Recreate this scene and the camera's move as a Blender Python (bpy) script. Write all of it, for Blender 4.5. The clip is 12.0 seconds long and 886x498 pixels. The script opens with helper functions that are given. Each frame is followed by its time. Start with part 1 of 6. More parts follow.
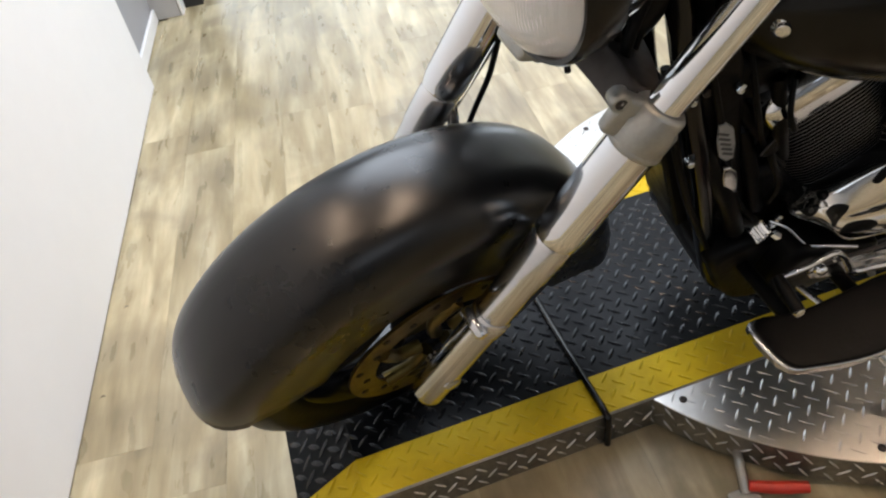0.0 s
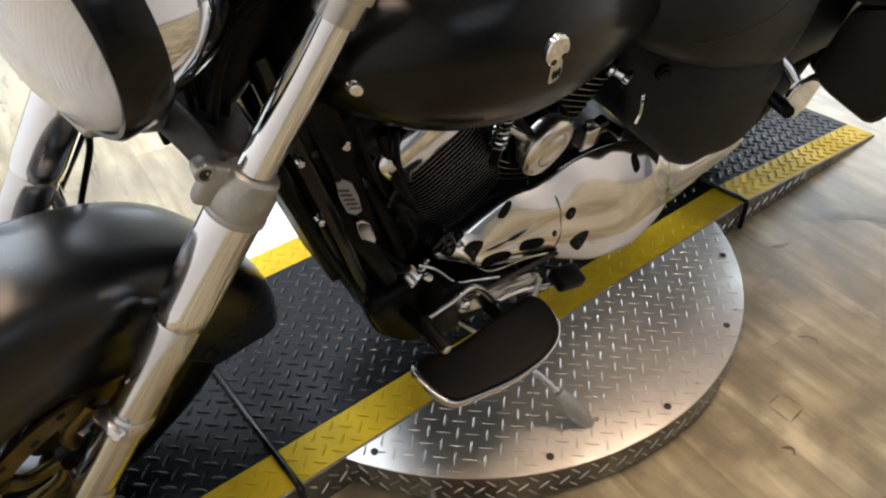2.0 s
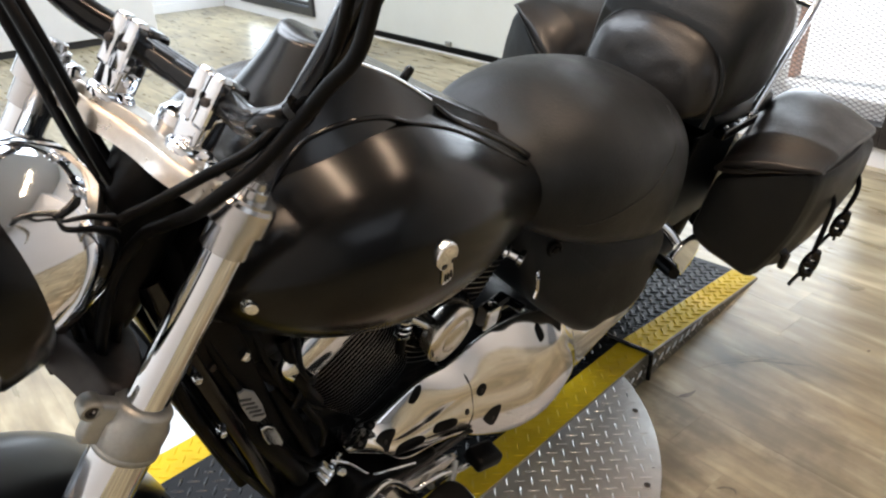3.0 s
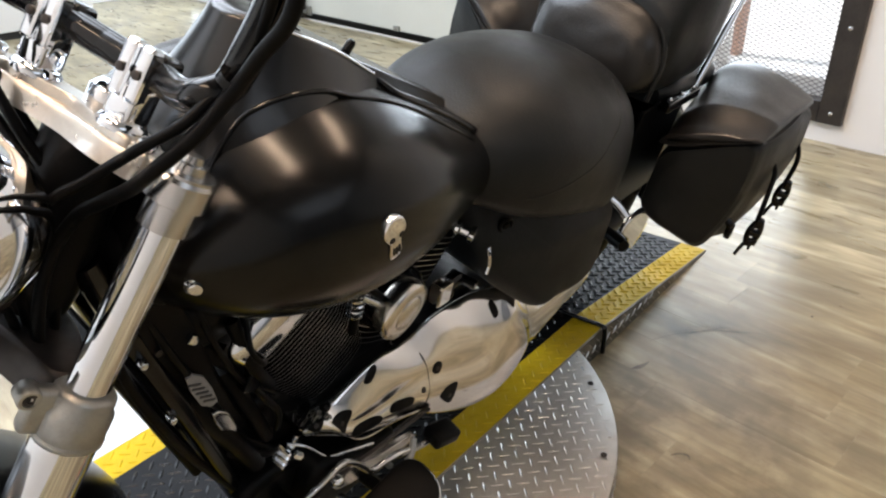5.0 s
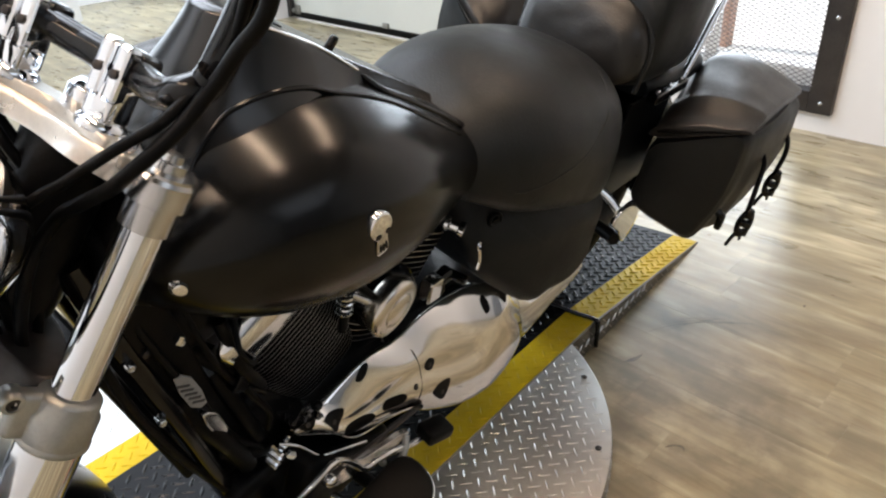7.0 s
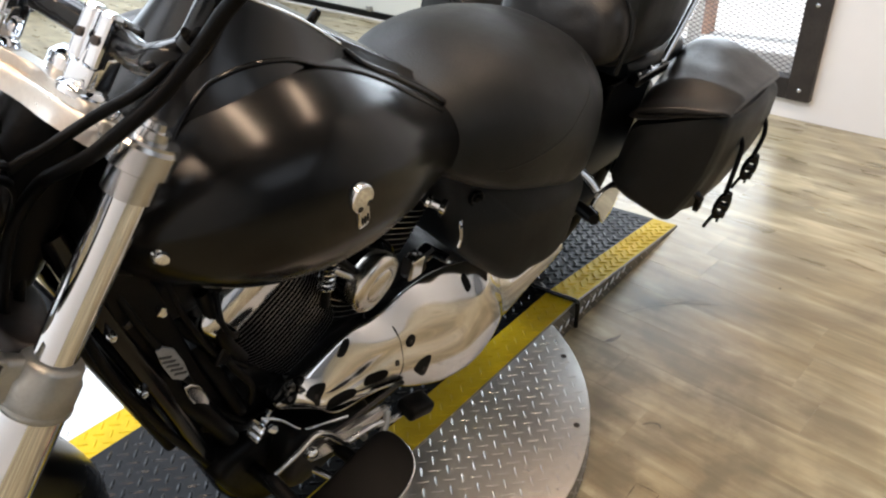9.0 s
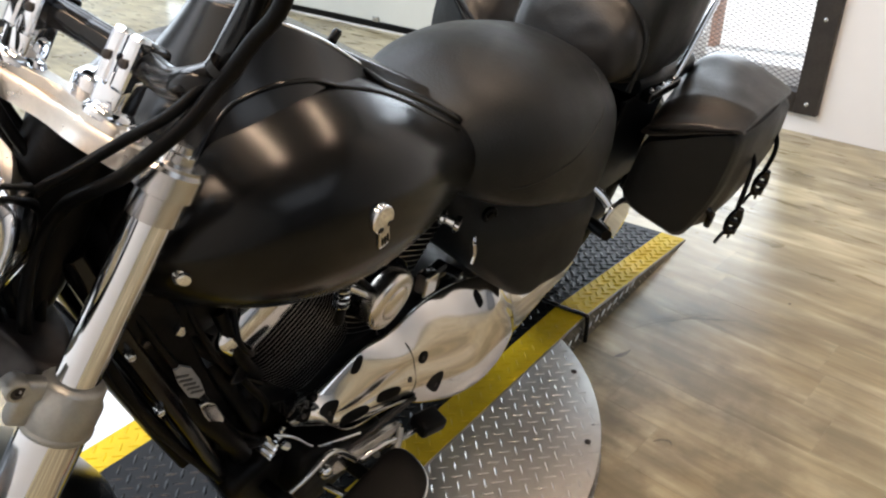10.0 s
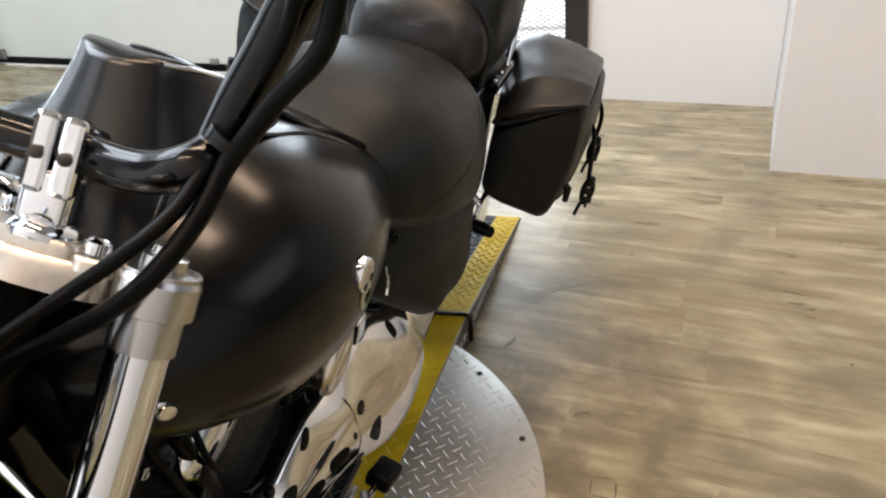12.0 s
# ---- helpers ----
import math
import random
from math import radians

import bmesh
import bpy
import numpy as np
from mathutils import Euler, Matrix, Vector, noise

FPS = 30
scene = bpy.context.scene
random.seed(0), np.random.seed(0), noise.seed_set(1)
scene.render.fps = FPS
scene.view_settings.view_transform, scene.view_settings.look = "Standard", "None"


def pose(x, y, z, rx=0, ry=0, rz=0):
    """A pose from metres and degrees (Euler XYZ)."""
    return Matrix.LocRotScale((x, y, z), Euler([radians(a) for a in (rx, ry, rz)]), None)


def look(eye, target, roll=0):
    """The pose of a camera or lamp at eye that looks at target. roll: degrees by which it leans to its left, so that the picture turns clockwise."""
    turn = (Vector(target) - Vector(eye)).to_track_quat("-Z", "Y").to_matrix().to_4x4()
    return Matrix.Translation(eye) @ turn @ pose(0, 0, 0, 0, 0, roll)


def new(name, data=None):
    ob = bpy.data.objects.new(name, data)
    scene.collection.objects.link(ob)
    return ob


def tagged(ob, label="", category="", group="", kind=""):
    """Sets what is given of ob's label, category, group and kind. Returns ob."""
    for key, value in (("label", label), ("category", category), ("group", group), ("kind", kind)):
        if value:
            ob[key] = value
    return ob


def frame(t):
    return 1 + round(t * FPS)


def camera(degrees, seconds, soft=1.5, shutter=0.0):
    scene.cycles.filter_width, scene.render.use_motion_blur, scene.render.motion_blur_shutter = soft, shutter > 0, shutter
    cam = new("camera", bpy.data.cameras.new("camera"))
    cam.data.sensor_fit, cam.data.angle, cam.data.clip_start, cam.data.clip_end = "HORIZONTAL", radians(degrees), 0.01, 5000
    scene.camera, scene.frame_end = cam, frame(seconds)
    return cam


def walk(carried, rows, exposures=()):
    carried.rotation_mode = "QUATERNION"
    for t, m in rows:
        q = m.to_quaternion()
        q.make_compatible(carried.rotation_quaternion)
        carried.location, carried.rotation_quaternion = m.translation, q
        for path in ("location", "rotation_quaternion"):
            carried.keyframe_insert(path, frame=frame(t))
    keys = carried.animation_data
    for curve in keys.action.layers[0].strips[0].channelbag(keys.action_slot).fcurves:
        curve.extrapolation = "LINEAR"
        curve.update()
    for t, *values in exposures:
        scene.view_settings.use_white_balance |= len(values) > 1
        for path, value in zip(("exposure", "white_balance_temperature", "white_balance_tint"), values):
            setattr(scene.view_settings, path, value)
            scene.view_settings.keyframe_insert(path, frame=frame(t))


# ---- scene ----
from mathutils.bvhtree import BVHTree

# ---------------------------------------------------------------- camera
cam = camera(63.0, 12.0, soft=2.2)
walk(cam, [
    (0, look((0.0333, -0.9736, 1.1719), (0.3148, 0.5001, -0.1506), -10.49)),
    (0.5, look((0.1144, -0.9880, 1.1697), (0.6787, 0.4744, -0.0724), -8.66)),
    (1, look((0.1173, -0.9954, 1.1521), (0.7324, 0.4026, -0.1391), -6.37)),
    (1.5, look((0.1592, -1.0019, 1.1533), (1.0047, 0.2415, -0.1654), -3.75)),
    (2, look((0.1664, -1.0120, 1.1514), (1.1156, 0.2209, -0.1051), -1.54)),
    (2.5, look((0.1745, -1.0020, 1.1690), (1.2651, 0.2380, 0.0407), 0.72)),
    (3, look((0.2016, -1.0083, 1.2089), (1.4672, 0.2359, 0.2869), -1.45)),
    (3.2, look((0.2010, -1.0090, 1.2020), (1.4970, 0.2300, 0.3160), -0.90)),
    (4.8, look((0.2070, -1.0160, 1.1910), (1.5340, 0.1480, 0.2500), -1.20)),
    (5, look((0.2055, -1.0179, 1.1922), (1.5378, 0.1278, 0.2369), -1.61)),
    (5.5, look((0.2055, -1.0231, 1.1883), (1.5393, 0.1152, 0.2264), -1.97)),
    (6, look((0.2089, -1.0285, 1.1901), (1.5451, 0.1106, 0.2324), -2.26)),
    (6.5, look((0.2106, -1.0259, 1.1906), (1.5481, 0.1087, 0.2295), -2.44)),
    (7, look((0.2132, -1.0227, 1.1882), (1.5516, 0.1096, 0.2255), -2.47)),
    (7.2, look((0.2130, -1.0270, 1.1870), (1.5500, 0.1070, 0.2240), -2.60)),
    (8.8, look((0.2050, -1.0370, 1.1910), (1.5800, 0.0590, 0.2380), -2.30)),
    (9, look((0.2012, -1.0349, 1.1796), (1.5543, 0.0498, 0.1833), -1.39)),
    (9.5, look((0.2027, -1.0220, 1.1665), (1.5195, 0.0528, 0.1126), -1.74)),
    (10, look((0.1956, -1.0136, 1.1916), (1.5543, 0.0821, 0.2153), -1.11)),
    (10.5, look((0.1417, -0.9868, 1.1939), (1.6049, 0.0171, 0.2713), -2.94)),
    (11, look((0.1395, -0.9164, 1.2068), (1.7288, -0.0284, 0.3788), -2.93)),
    (11.5, look((0.2303, -0.7904, 1.2078), (1.8455, -0.0057, 0.3272), -8.81)),
    (12, look((0.1730, -0.7812, 1.1905), (1.8132, -0.2067, 0.2007), -5.48)),
], exposures=[(0, -0.19), (1.0, -0.10), (2.5, 0.05), (3.2, 0.0), (5.0, -0.02), (9.0, 0.02), (10.5, -0.03), (12, -0.05)])

# ---------------------------------------------------------------- light
ROOM = Matrix.Rotation(radians(-6.0), 4, "Z")      # the room is turned a little against the platform

world = bpy.data.worlds.new("world")
scene.world = world
world.use_nodes = True
wn = world.node_tree.nodes
sky = wn.new("ShaderNodeTexSky")
sky.sky_type, sky.sun_disc = "NISHITA", False
sky.sun_elevation, sky.sun_rotation = radians(44), radians(-17)
world.node_tree.links.new(sky.outputs[0], wn["Background"].inputs[0])
wn["Background"].inputs[1].default_value = 0.15
sun = new("sun", bpy.data.lights.new("sun", "SUN"))
sun.data.energy, sun.data.angle, sun.data.color = 5.0, radians(0.5), (1.0, 0.96, 0.90)
sun.matrix_world = ROOM @ look((0, 8, 8), (1.6, 0, 0))


def area_lamp(name, m, sx, sy, watts, colour, spread=180):
    data = bpy.data.lights.new(name, "AREA")
    data.shape, data.size, data.size_y = "RECTANGLE", sx, sy
    data.energy, data.color, data.spread = watts, colour, radians(spread)
    ob = new(name, data)
    ob.matrix_world = m
    return ob


WARM, COOL, WHITE = (1.0, 0.725, 0.515), (0.74, 0.86, 1.0), (0.81, 0.885, 1.0)
for x, y, watts in ((-0.50, -0.45, 18), (0.74, -0.58, 30), (2.20, -0.42, 26)):
    area_lamp("ceiling_strip_lamp", ROOM @ pose(x, y, 3.0), 0.075, 1.2, watts, WARM)
area_lamp("unseen_ceiling_panel", ROOM @ pose(0.52, 1.55, 3.0), 1.5, 2.2, 122, WHITE)
# the last panel, far south, is an added fill to whiten the chrome
for x, y, sx, sy, watts in ((1.9, 2.1, 1.0, 1.6, 46), (1.5, 5.0, 2.6, 2.8, 78), (1.2, -4.4, 2.6, 3.0, 32)):
    area_lamp("unseen_ceiling_panel", ROOM @ pose(x, y, 3.0), sx, sy, watts, WHITE)
area_lamp("daylight_window", ROOM @ pose(3.80, 0.75, 1.25, 0, 90, 0), 2.0, 1.2, 40, COOL)
area_lamp("daylight_glass_door", ROOM @ pose(3.68, 5.55, 1.15, 0, 90, 0), 2.0, 1.2, 36, COOL)
# daylight inferred from unseen north windows; wall_north itself has no opening
area_lamp("inferred_north_daylight", ROOM @ pose(0.6, 6.70, 1.45, -90, 0, 0), 3.6, 2.2, 60, COOL)

# ---------------------------------------------------------------- materials


def material(name, colour, rough=0.5, metal=0.0, coat=0.0, var=0.0, scale=20.0, bump=0.0, bump_scale=60.0,
             stretch=(1, 1, 1), rough_var=0.0, colour2=None, random=0.0, ior=1.5, spot=0.0):
    """A Principled surface with colour and gloss that vary at two scales, and fine relief."""
    m = bpy.data.materials.new(name)
    m.use_nodes = True
    t = m.node_tree
    n, l = t.nodes, t.links
    b = n["Principled BSDF"]
    b.inputs["Base Color"].default_value = (*colour, 1)
    b.inputs["Roughness"].default_value = rough
    b.inputs["Metallic"].default_value = metal
    b.inputs["Coat Weight"].default_value = coat
    b.inputs["Coat Roughness"].default_value = 0.12
    b.inputs["IOR"].default_value = ior
    co = n.new("ShaderNodeTexCoord")
    mp = n.new("ShaderNodeMapping")
    mp.inputs["Scale"].default_value = stretch
    l.new(co.outputs["Object"], mp.inputs["Vector"])
    big = n.new("ShaderNodeTexNoise")
    big.inputs["Scale"].default_value, big.inputs["Detail"].default_value = scale, 6
    fine = n.new("ShaderNodeTexNoise")
    fine.inputs["Scale"].default_value, fine.inputs["Detail"].default_value = scale * 9, 4
    for q in (big, fine):
        l.new(mp.outputs["Vector"], q.inputs["Vector"])
    both = n.new("ShaderNodeMath")
    both.operation = "MULTIPLY_ADD"
    l.new(fine.outputs["Fac"], both.inputs[0])
    both.inputs[1].default_value = 0.35
    l.new(big.outputs["Fac"], both.inputs[2])
    if var or colour2:
        ramp = n.new("ShaderNodeMapRange")
        ramp.inputs["From Min"].default_value, ramp.inputs["From Max"].default_value = 0.45, 0.95
        l.new(both.outputs[0], ramp.inputs["Value"])
        mix = n.new("ShaderNodeMix")
        mix.data_type = "RGBA"
        c2 = colour2 or tuple(c * (1 - var) for c in colour)
        mix.inputs["A"].default_value = (*colour, 1)
        mix.inputs["B"].default_value = (*c2, 1)
        l.new(ramp.outputs["Result"], mix.inputs["Factor"])
        out = mix.outputs["Result"]
        if random:
            info = n.new("ShaderNodeObjectInfo")
            hsv = n.new("ShaderNodeHueSaturation")
            rr = n.new("ShaderNodeMapRange")
            rr.inputs["To Min"].default_value, rr.inputs["To Max"].default_value = 1 - random, 1 + random
            l.new(info.outputs["Random"], rr.inputs["Value"])
            l.new(rr.outputs["Result"], hsv.inputs["Value"])
            l.new(out, hsv.inputs["Color"])
            out = hsv.outputs["Color"]
        l.new(out, b.inputs["Base Color"])
    if rough_var:
        rm = n.new("ShaderNodeMapRange")
        rm.inputs["From Min"].default_value, rm.inputs["From Max"].default_value = 0.4, 0.9
        rm.inputs["To Min"].default_value, rm.inputs["To Max"].default_value = max(0.02, rough - rough_var), rough + rough_var
        l.new(both.outputs[0], rm.inputs["Value"])
        l.new(rm.outputs["Result"], b.inputs["Roughness"])
    if bump:
        bn = n.new("ShaderNodeTexNoise")
        bn.inputs["Scale"].default_value, bn.inputs["Detail"].default_value = bump_scale, 5
        l.new(mp.outputs["Vector"], bn.inputs["Vector"])
        bp = n.new("ShaderNodeBump")
        bp.inputs["Strength"].default_value, bp.inputs["Distance"].default_value = bump, 0.004
        l.new(bn.outputs["Fac"], bp.inputs["Height"])
        l.new(bp.outputs["Normal"], b.inputs["Normal"])
    return m


def wood_material(name):
    """Printed oak vinyl: pale and brown streaks along the board, a few dark knots, each board a little different."""
    m = bpy.data.materials.new(name)
    m.use_nodes = True
    n, l = m.node_tree.nodes, m.node_tree.links
    b = n["Principled BSDF"]
    co, info = n.new("ShaderNodeTexCoord"), n.new("ShaderNodeObjectInfo")
    shift = n.new("ShaderNodeVectorMath")
    shift.operation = "MULTIPLY_ADD"
    comb = n.new("ShaderNodeCombineXYZ")
    l.new(info.outputs["Random"], comb.inputs[0])
    l.new(info.outputs["Random"], comb.inputs[1])
    l.new(comb.outputs[0], shift.inputs[0])
    shift.inputs[1].default_value = (37.0, 53.0, 0)
    l.new(co.outputs["Object"], shift.inputs[2])

    def streaks(sx, sy, detail, dist):
        mp = n.new("ShaderNodeMapping")
        mp.inputs["Scale"].default_value = (sx, sy, 1)
        l.new(shift.outputs[0], mp.inputs["Vector"])
        q = n.new("ShaderNodeTexNoise")
        q.inputs["Scale"].default_value, q.inputs["Detail"].default_value = 1.0, detail
        q.inputs["Distortion"].default_value = dist
        l.new(mp.outputs["Vector"], q.inputs["Vector"])
        return q.outputs["Fac"]

    broad, grain, spots = streaks(16, 2.6, 6, 0.4), streaks(80, 8, 4, 0.4), streaks(26, 5.0, 6, 0.4)
    ramp = n.new("ShaderNodeValToRGB")
    e = ramp.color_ramp.elements
    e[0].position, e[0].color = 0.30, (0.222, 0.180, 0.100, 1)
    e[1].position, e[1].color = 0.72, (0.51, 0.455, 0.305, 1)
    mid = ramp.color_ramp.elements.new(0.5)
    mid.color = (0.330, 0.281, 0.172, 1)
    l.new(broad, ramp.inputs["Fac"])
    gr = n.new("ShaderNodeMapRange")
    gr.inputs["From Min"].default_value, gr.inputs["From Max"].default_value = 0.3, 0.7
    gr.inputs["To Min"].default_value, gr.inputs["To Max"].default_value = 0.93, 1.05
    l.new(grain, gr.inputs["Value"])
    rr = n.new("ShaderNodeMapRange")
    rr.inputs["To Min"].default_value, rr.inputs["To Max"].default_value = 0.88, 1.09
    l.new(info.outputs["Random"], rr.inputs["Value"])
    sp = n.new("ShaderNodeMapRange")
    sp.inputs["From Min"].default_value, sp.inputs["From Max"].default_value = 0.3, 0.7
    sp.inputs["To Min"].default_value, sp.inputs["To Max"].default_value = 0.83, 1.15
    l.new(spots, sp.inputs["Value"])
    mul = n.new("ShaderNodeMath")
    mul.operation = "MULTIPLY"
    l.new(gr.outputs[0], mul.inputs[0])
    l.new(rr.outputs[0], mul.inputs[1])
    mul2 = n.new("ShaderNodeMath")
    mul2.operation = "MULTIPLY"
    l.new(mul.outputs[0], mul2.inputs[0])
    l.new(sp.outputs[0], mul2.inputs[1])
    hsv = n.new("ShaderNodeHueSaturation")
    l.new(ramp.outputs["Color"], hsv.inputs["Color"])
    l.new(mul2.outputs[0], hsv.inputs["Value"])
    geo = n.new("ShaderNodeNewGeometry")
    dirt = n.new("ShaderNodeTexNoise")
    dirt.inputs["Scale"].default_value, dirt.inputs["Detail"].default_value, dirt.inputs["Distortion"].default_value = 3.2, 7, 0.8
    l.new(geo.outputs["Position"], dirt.inputs["Vector"])
    amount = n.new("ShaderNodeMapRange")
    amount.inputs["From Min"].default_value, amount.inputs["From Max"].default_value = 0.49, 0.68
    amount.inputs["To Min"].default_value, amount.inputs["To Max"].default_value = 0.0, 0.52
    l.new(dirt.outputs["Fac"], amount.inputs["Value"])
    soil = n.new("ShaderNodeMix")
    soil.data_type = "RGBA"
    soil.inputs["B"].default_value = (0.115, 0.095, 0.068, 1)
    l.new(amount.outputs["Result"], soil.inputs["Factor"])
    l.new(hsv.outputs["Color"], soil.inputs["A"])
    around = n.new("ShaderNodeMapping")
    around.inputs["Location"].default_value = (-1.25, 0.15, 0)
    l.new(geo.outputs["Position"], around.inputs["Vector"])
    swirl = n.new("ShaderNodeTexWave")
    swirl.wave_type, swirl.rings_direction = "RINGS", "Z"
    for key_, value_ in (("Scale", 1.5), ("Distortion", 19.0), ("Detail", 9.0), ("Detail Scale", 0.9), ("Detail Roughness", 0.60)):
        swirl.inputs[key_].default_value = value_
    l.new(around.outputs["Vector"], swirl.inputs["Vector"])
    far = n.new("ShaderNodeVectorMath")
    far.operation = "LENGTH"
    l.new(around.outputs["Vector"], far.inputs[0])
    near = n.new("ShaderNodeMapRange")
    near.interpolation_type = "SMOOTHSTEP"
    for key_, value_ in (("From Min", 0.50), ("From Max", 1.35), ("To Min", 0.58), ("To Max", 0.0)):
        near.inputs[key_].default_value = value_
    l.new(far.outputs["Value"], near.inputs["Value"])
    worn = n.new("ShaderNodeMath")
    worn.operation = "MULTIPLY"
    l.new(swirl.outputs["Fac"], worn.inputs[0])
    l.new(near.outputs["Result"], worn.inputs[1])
    # brown swirled rings, strongest round the turntable and fading with distance
    ring_tint = n.new("ShaderNodeMix")
    ring_tint.data_type = "RGBA"
    ring_tint.inputs["B"].default_value = (0.085, 0.066, 0.036, 1)
    l.new(worn.outputs[0], ring_tint.inputs["Factor"])
    l.new(soil.outputs["Result"], ring_tint.inputs["A"])
    l.new(ring_tint.outputs["Result"], b.inputs["Base Color"])
    ro = n.new("ShaderNodeMapRange")
    ro.inputs["To Min"].default_value, ro.inputs["To Max"].default_value = 0.22, 0.36
    l.new(spots, ro.inputs["Value"])
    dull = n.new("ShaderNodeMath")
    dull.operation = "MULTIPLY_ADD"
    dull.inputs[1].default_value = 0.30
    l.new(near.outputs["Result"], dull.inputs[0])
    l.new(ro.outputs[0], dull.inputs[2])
    l.new(dull.outputs[0], b.inputs["Roughness"])
    bp = n.new("ShaderNodeBump")
    bp.inputs["Strength"].default_value, bp.inputs["Distance"].default_value = 0.08, 0.0015
    l.new(grain, bp.inputs["Height"])
    l.new(bp.outputs["Normal"], b.inputs["Normal"])
    return m


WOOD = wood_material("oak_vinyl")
WALL = material("white_wall_paint", (0.76, 0.755, 0.75), 0.6, var=0.05, scale=1.5, bump=0.05, bump_scale=90)
GREY_WALL = material("grey_wall_paint", (0.30, 0.30, 0.31), 0.6, var=0.06, scale=2, bump=0.05, bump_scale=90)
GREY_CAB = material("grey_cabinet_laminate", (0.40, 0.40, 0.40), 0.45, var=0.06, scale=3)
PALE_WOOD = material("pale_wood_edge", (0.42, 0.30, 0.16), 0.5, var=0.3, scale=20)
TRIM = material("white_trim_paint", (0.78, 0.78, 0.77), 0.4, var=0.06, scale=6)
DOOR_WHITE = material("garage_door_paint", (0.62, 0.63, 0.58), 0.45, var=0.05, scale=3, bump=0.05, bump_scale=150)
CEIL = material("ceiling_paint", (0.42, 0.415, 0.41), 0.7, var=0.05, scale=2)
DARK_STEEL = material("dark_steel_frame", (0.055, 0.048, 0.045), 0.45, 0.6, var=0.5, scale=9, rough_var=0.12, bump=0.05)
BLACK_ALU = material("black_aluminium", (0.02, 0.02, 0.022), 0.4, var=0.3, scale=9)
SATIN = material("satin_black_paint", (0.0020, 0.0020, 0.0021), 0.22, var=0.2, scale=6, ior=1.35)
# same paint as SATIN, made brighter and more reflective for the fender's sheen
FENDER_BLACK = material("brightened_satin_black", (0.0030, 0.0030, 0.0031), 0.285, var=0.3, scale=5, rough_var=0.05, ior=1.47)
POD_BLACK = material("semi_gloss_black", (0.0025, 0.0025, 0.0026), 0.24, var=0.2, scale=6, ior=1.52)
GLOSS_BLACK = material("gloss_black_paint", (0.0022, 0.0022, 0.0026), 0.16, var=0.3, scale=9, rough_var=0.06, ior=1.38)
ENGINE_BLACK = material("black_engine_enamel", (0.0020, 0.0020, 0.0021), 0.42, ior=1.22, var=0.5, scale=25, rough_var=0.1, bump=0.1, bump_scale=180)
RUBBER = material("black_rubber", (0.0022, 0.0022, 0.0023), 0.40, ior=1.20, var=0.4, scale=30, bump=0.1, bump_scale=150)
LEATHER = material("black_leather", (0.0085, 0.0098, 0.0100), 0.45, ior=1.32, var=0.35, scale=10, rough_var=0.08, bump=0.18, bump_scale=260)
WORN_LEATHER = material("worn_black_leather", (0.0125, 0.0118, 0.0110), 0.36, ior=1.44, var=0.5, scale=12, rough_var=0.09, bump=0.16, bump_scale=200)
CHROME = material("polished_chrome", (0.80, 0.82, 0.85), 0.06, 1.0, var=0.06, scale=6, rough_var=0.03)
DULL_CHROME = material("dull_chrome", (0.66, 0.67, 0.69), 0.17, 1.0, var=0.12, scale=12, rough_var=0.06)
BOWL = material("aluminised_bowl", (0.97, 0.96, 0.92), 0.55, 0.4, var=0.08, scale=60)
CAST_ALU = material("cast_aluminium", (0.385, 0.385, 0.36), 0.40, 0.8, var=0.2, scale=30, rough_var=0.08, bump=0.15, bump_scale=200)
CAP_ALU = material("satin_aluminium", (0.52, 0.51, 0.50), 0.24, 1.0, var=0.10, scale=20, bump=0.03, bump_scale=200)
YOKE_ALU = material("cast_yoke_aluminium", (0.60, 0.56, 0.50), 0.33, 0.9, var=0.22, scale=26, rough_var=0.1, bump=0.12, bump_scale=160)
COVER_CHROME = material("worn_chrome", (0.82, 0.81, 0.80), 0.11, 1.0, var=0.08, scale=7, rough_var=0.05)
HORN_STEEL = material("brushed_horn_steel", (0.74, 0.70, 0.64), 0.21, 1.0, var=0.10, scale=14, rough_var=0.05)
FIN_METAL = material("fin_edge_metal", (0.42, 0.41, 0.39), 0.30, 0.9, var=0.4, scale=60)
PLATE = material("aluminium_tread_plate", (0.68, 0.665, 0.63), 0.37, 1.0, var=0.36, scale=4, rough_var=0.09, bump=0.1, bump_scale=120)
# PLATE's aluminium for upright sides, with their shade and grime in the colour
SHADED_PLATE = material("shaded_grimy_aluminium_side", (0.30, 0.29, 0.265), 0.42, 1.0, var=0.5, scale=14, rough_var=0.1, bump=0.1, bump_scale=120)
PLATE_TREAD = material("polished_tread", (0.56, 0.55, 0.53), 0.31, 1.0, var=0.2, scale=20, rough_var=0.08)
DECK = material("black_deck_paint", (0.0055, 0.0062, 0.0075), 0.42, ior=1.20, var=0.5, scale=7, rough_var=0.1, bump=0.12, bump_scale=120)
DECK_TREAD = material("worn_black_tread", (0.014, 0.0148, 0.017), 0.24, 0.1, ior=1.42, var=0.6, scale=9, rough_var=0.08)
YELLOW = material("yellow_safety_paint", (0.58, 0.41, 0.010), 0.50, ior=1.22, var=0.3, scale=9, rough_var=0.1, bump=0.12, bump_scale=110,
                  colour2=(0.44, 0.31, 0.012))
RED = material("red_vinyl_grip", (0.48, 0.03, 0.015), 0.4, var=0.3, scale=30)
STICKER = material("grey_sticker", (0.30, 0.30, 0.30), 0.5, var=0.3, scale=160)
INK = material("sticker_ink", (0.05, 0.05, 0.05), 0.6)
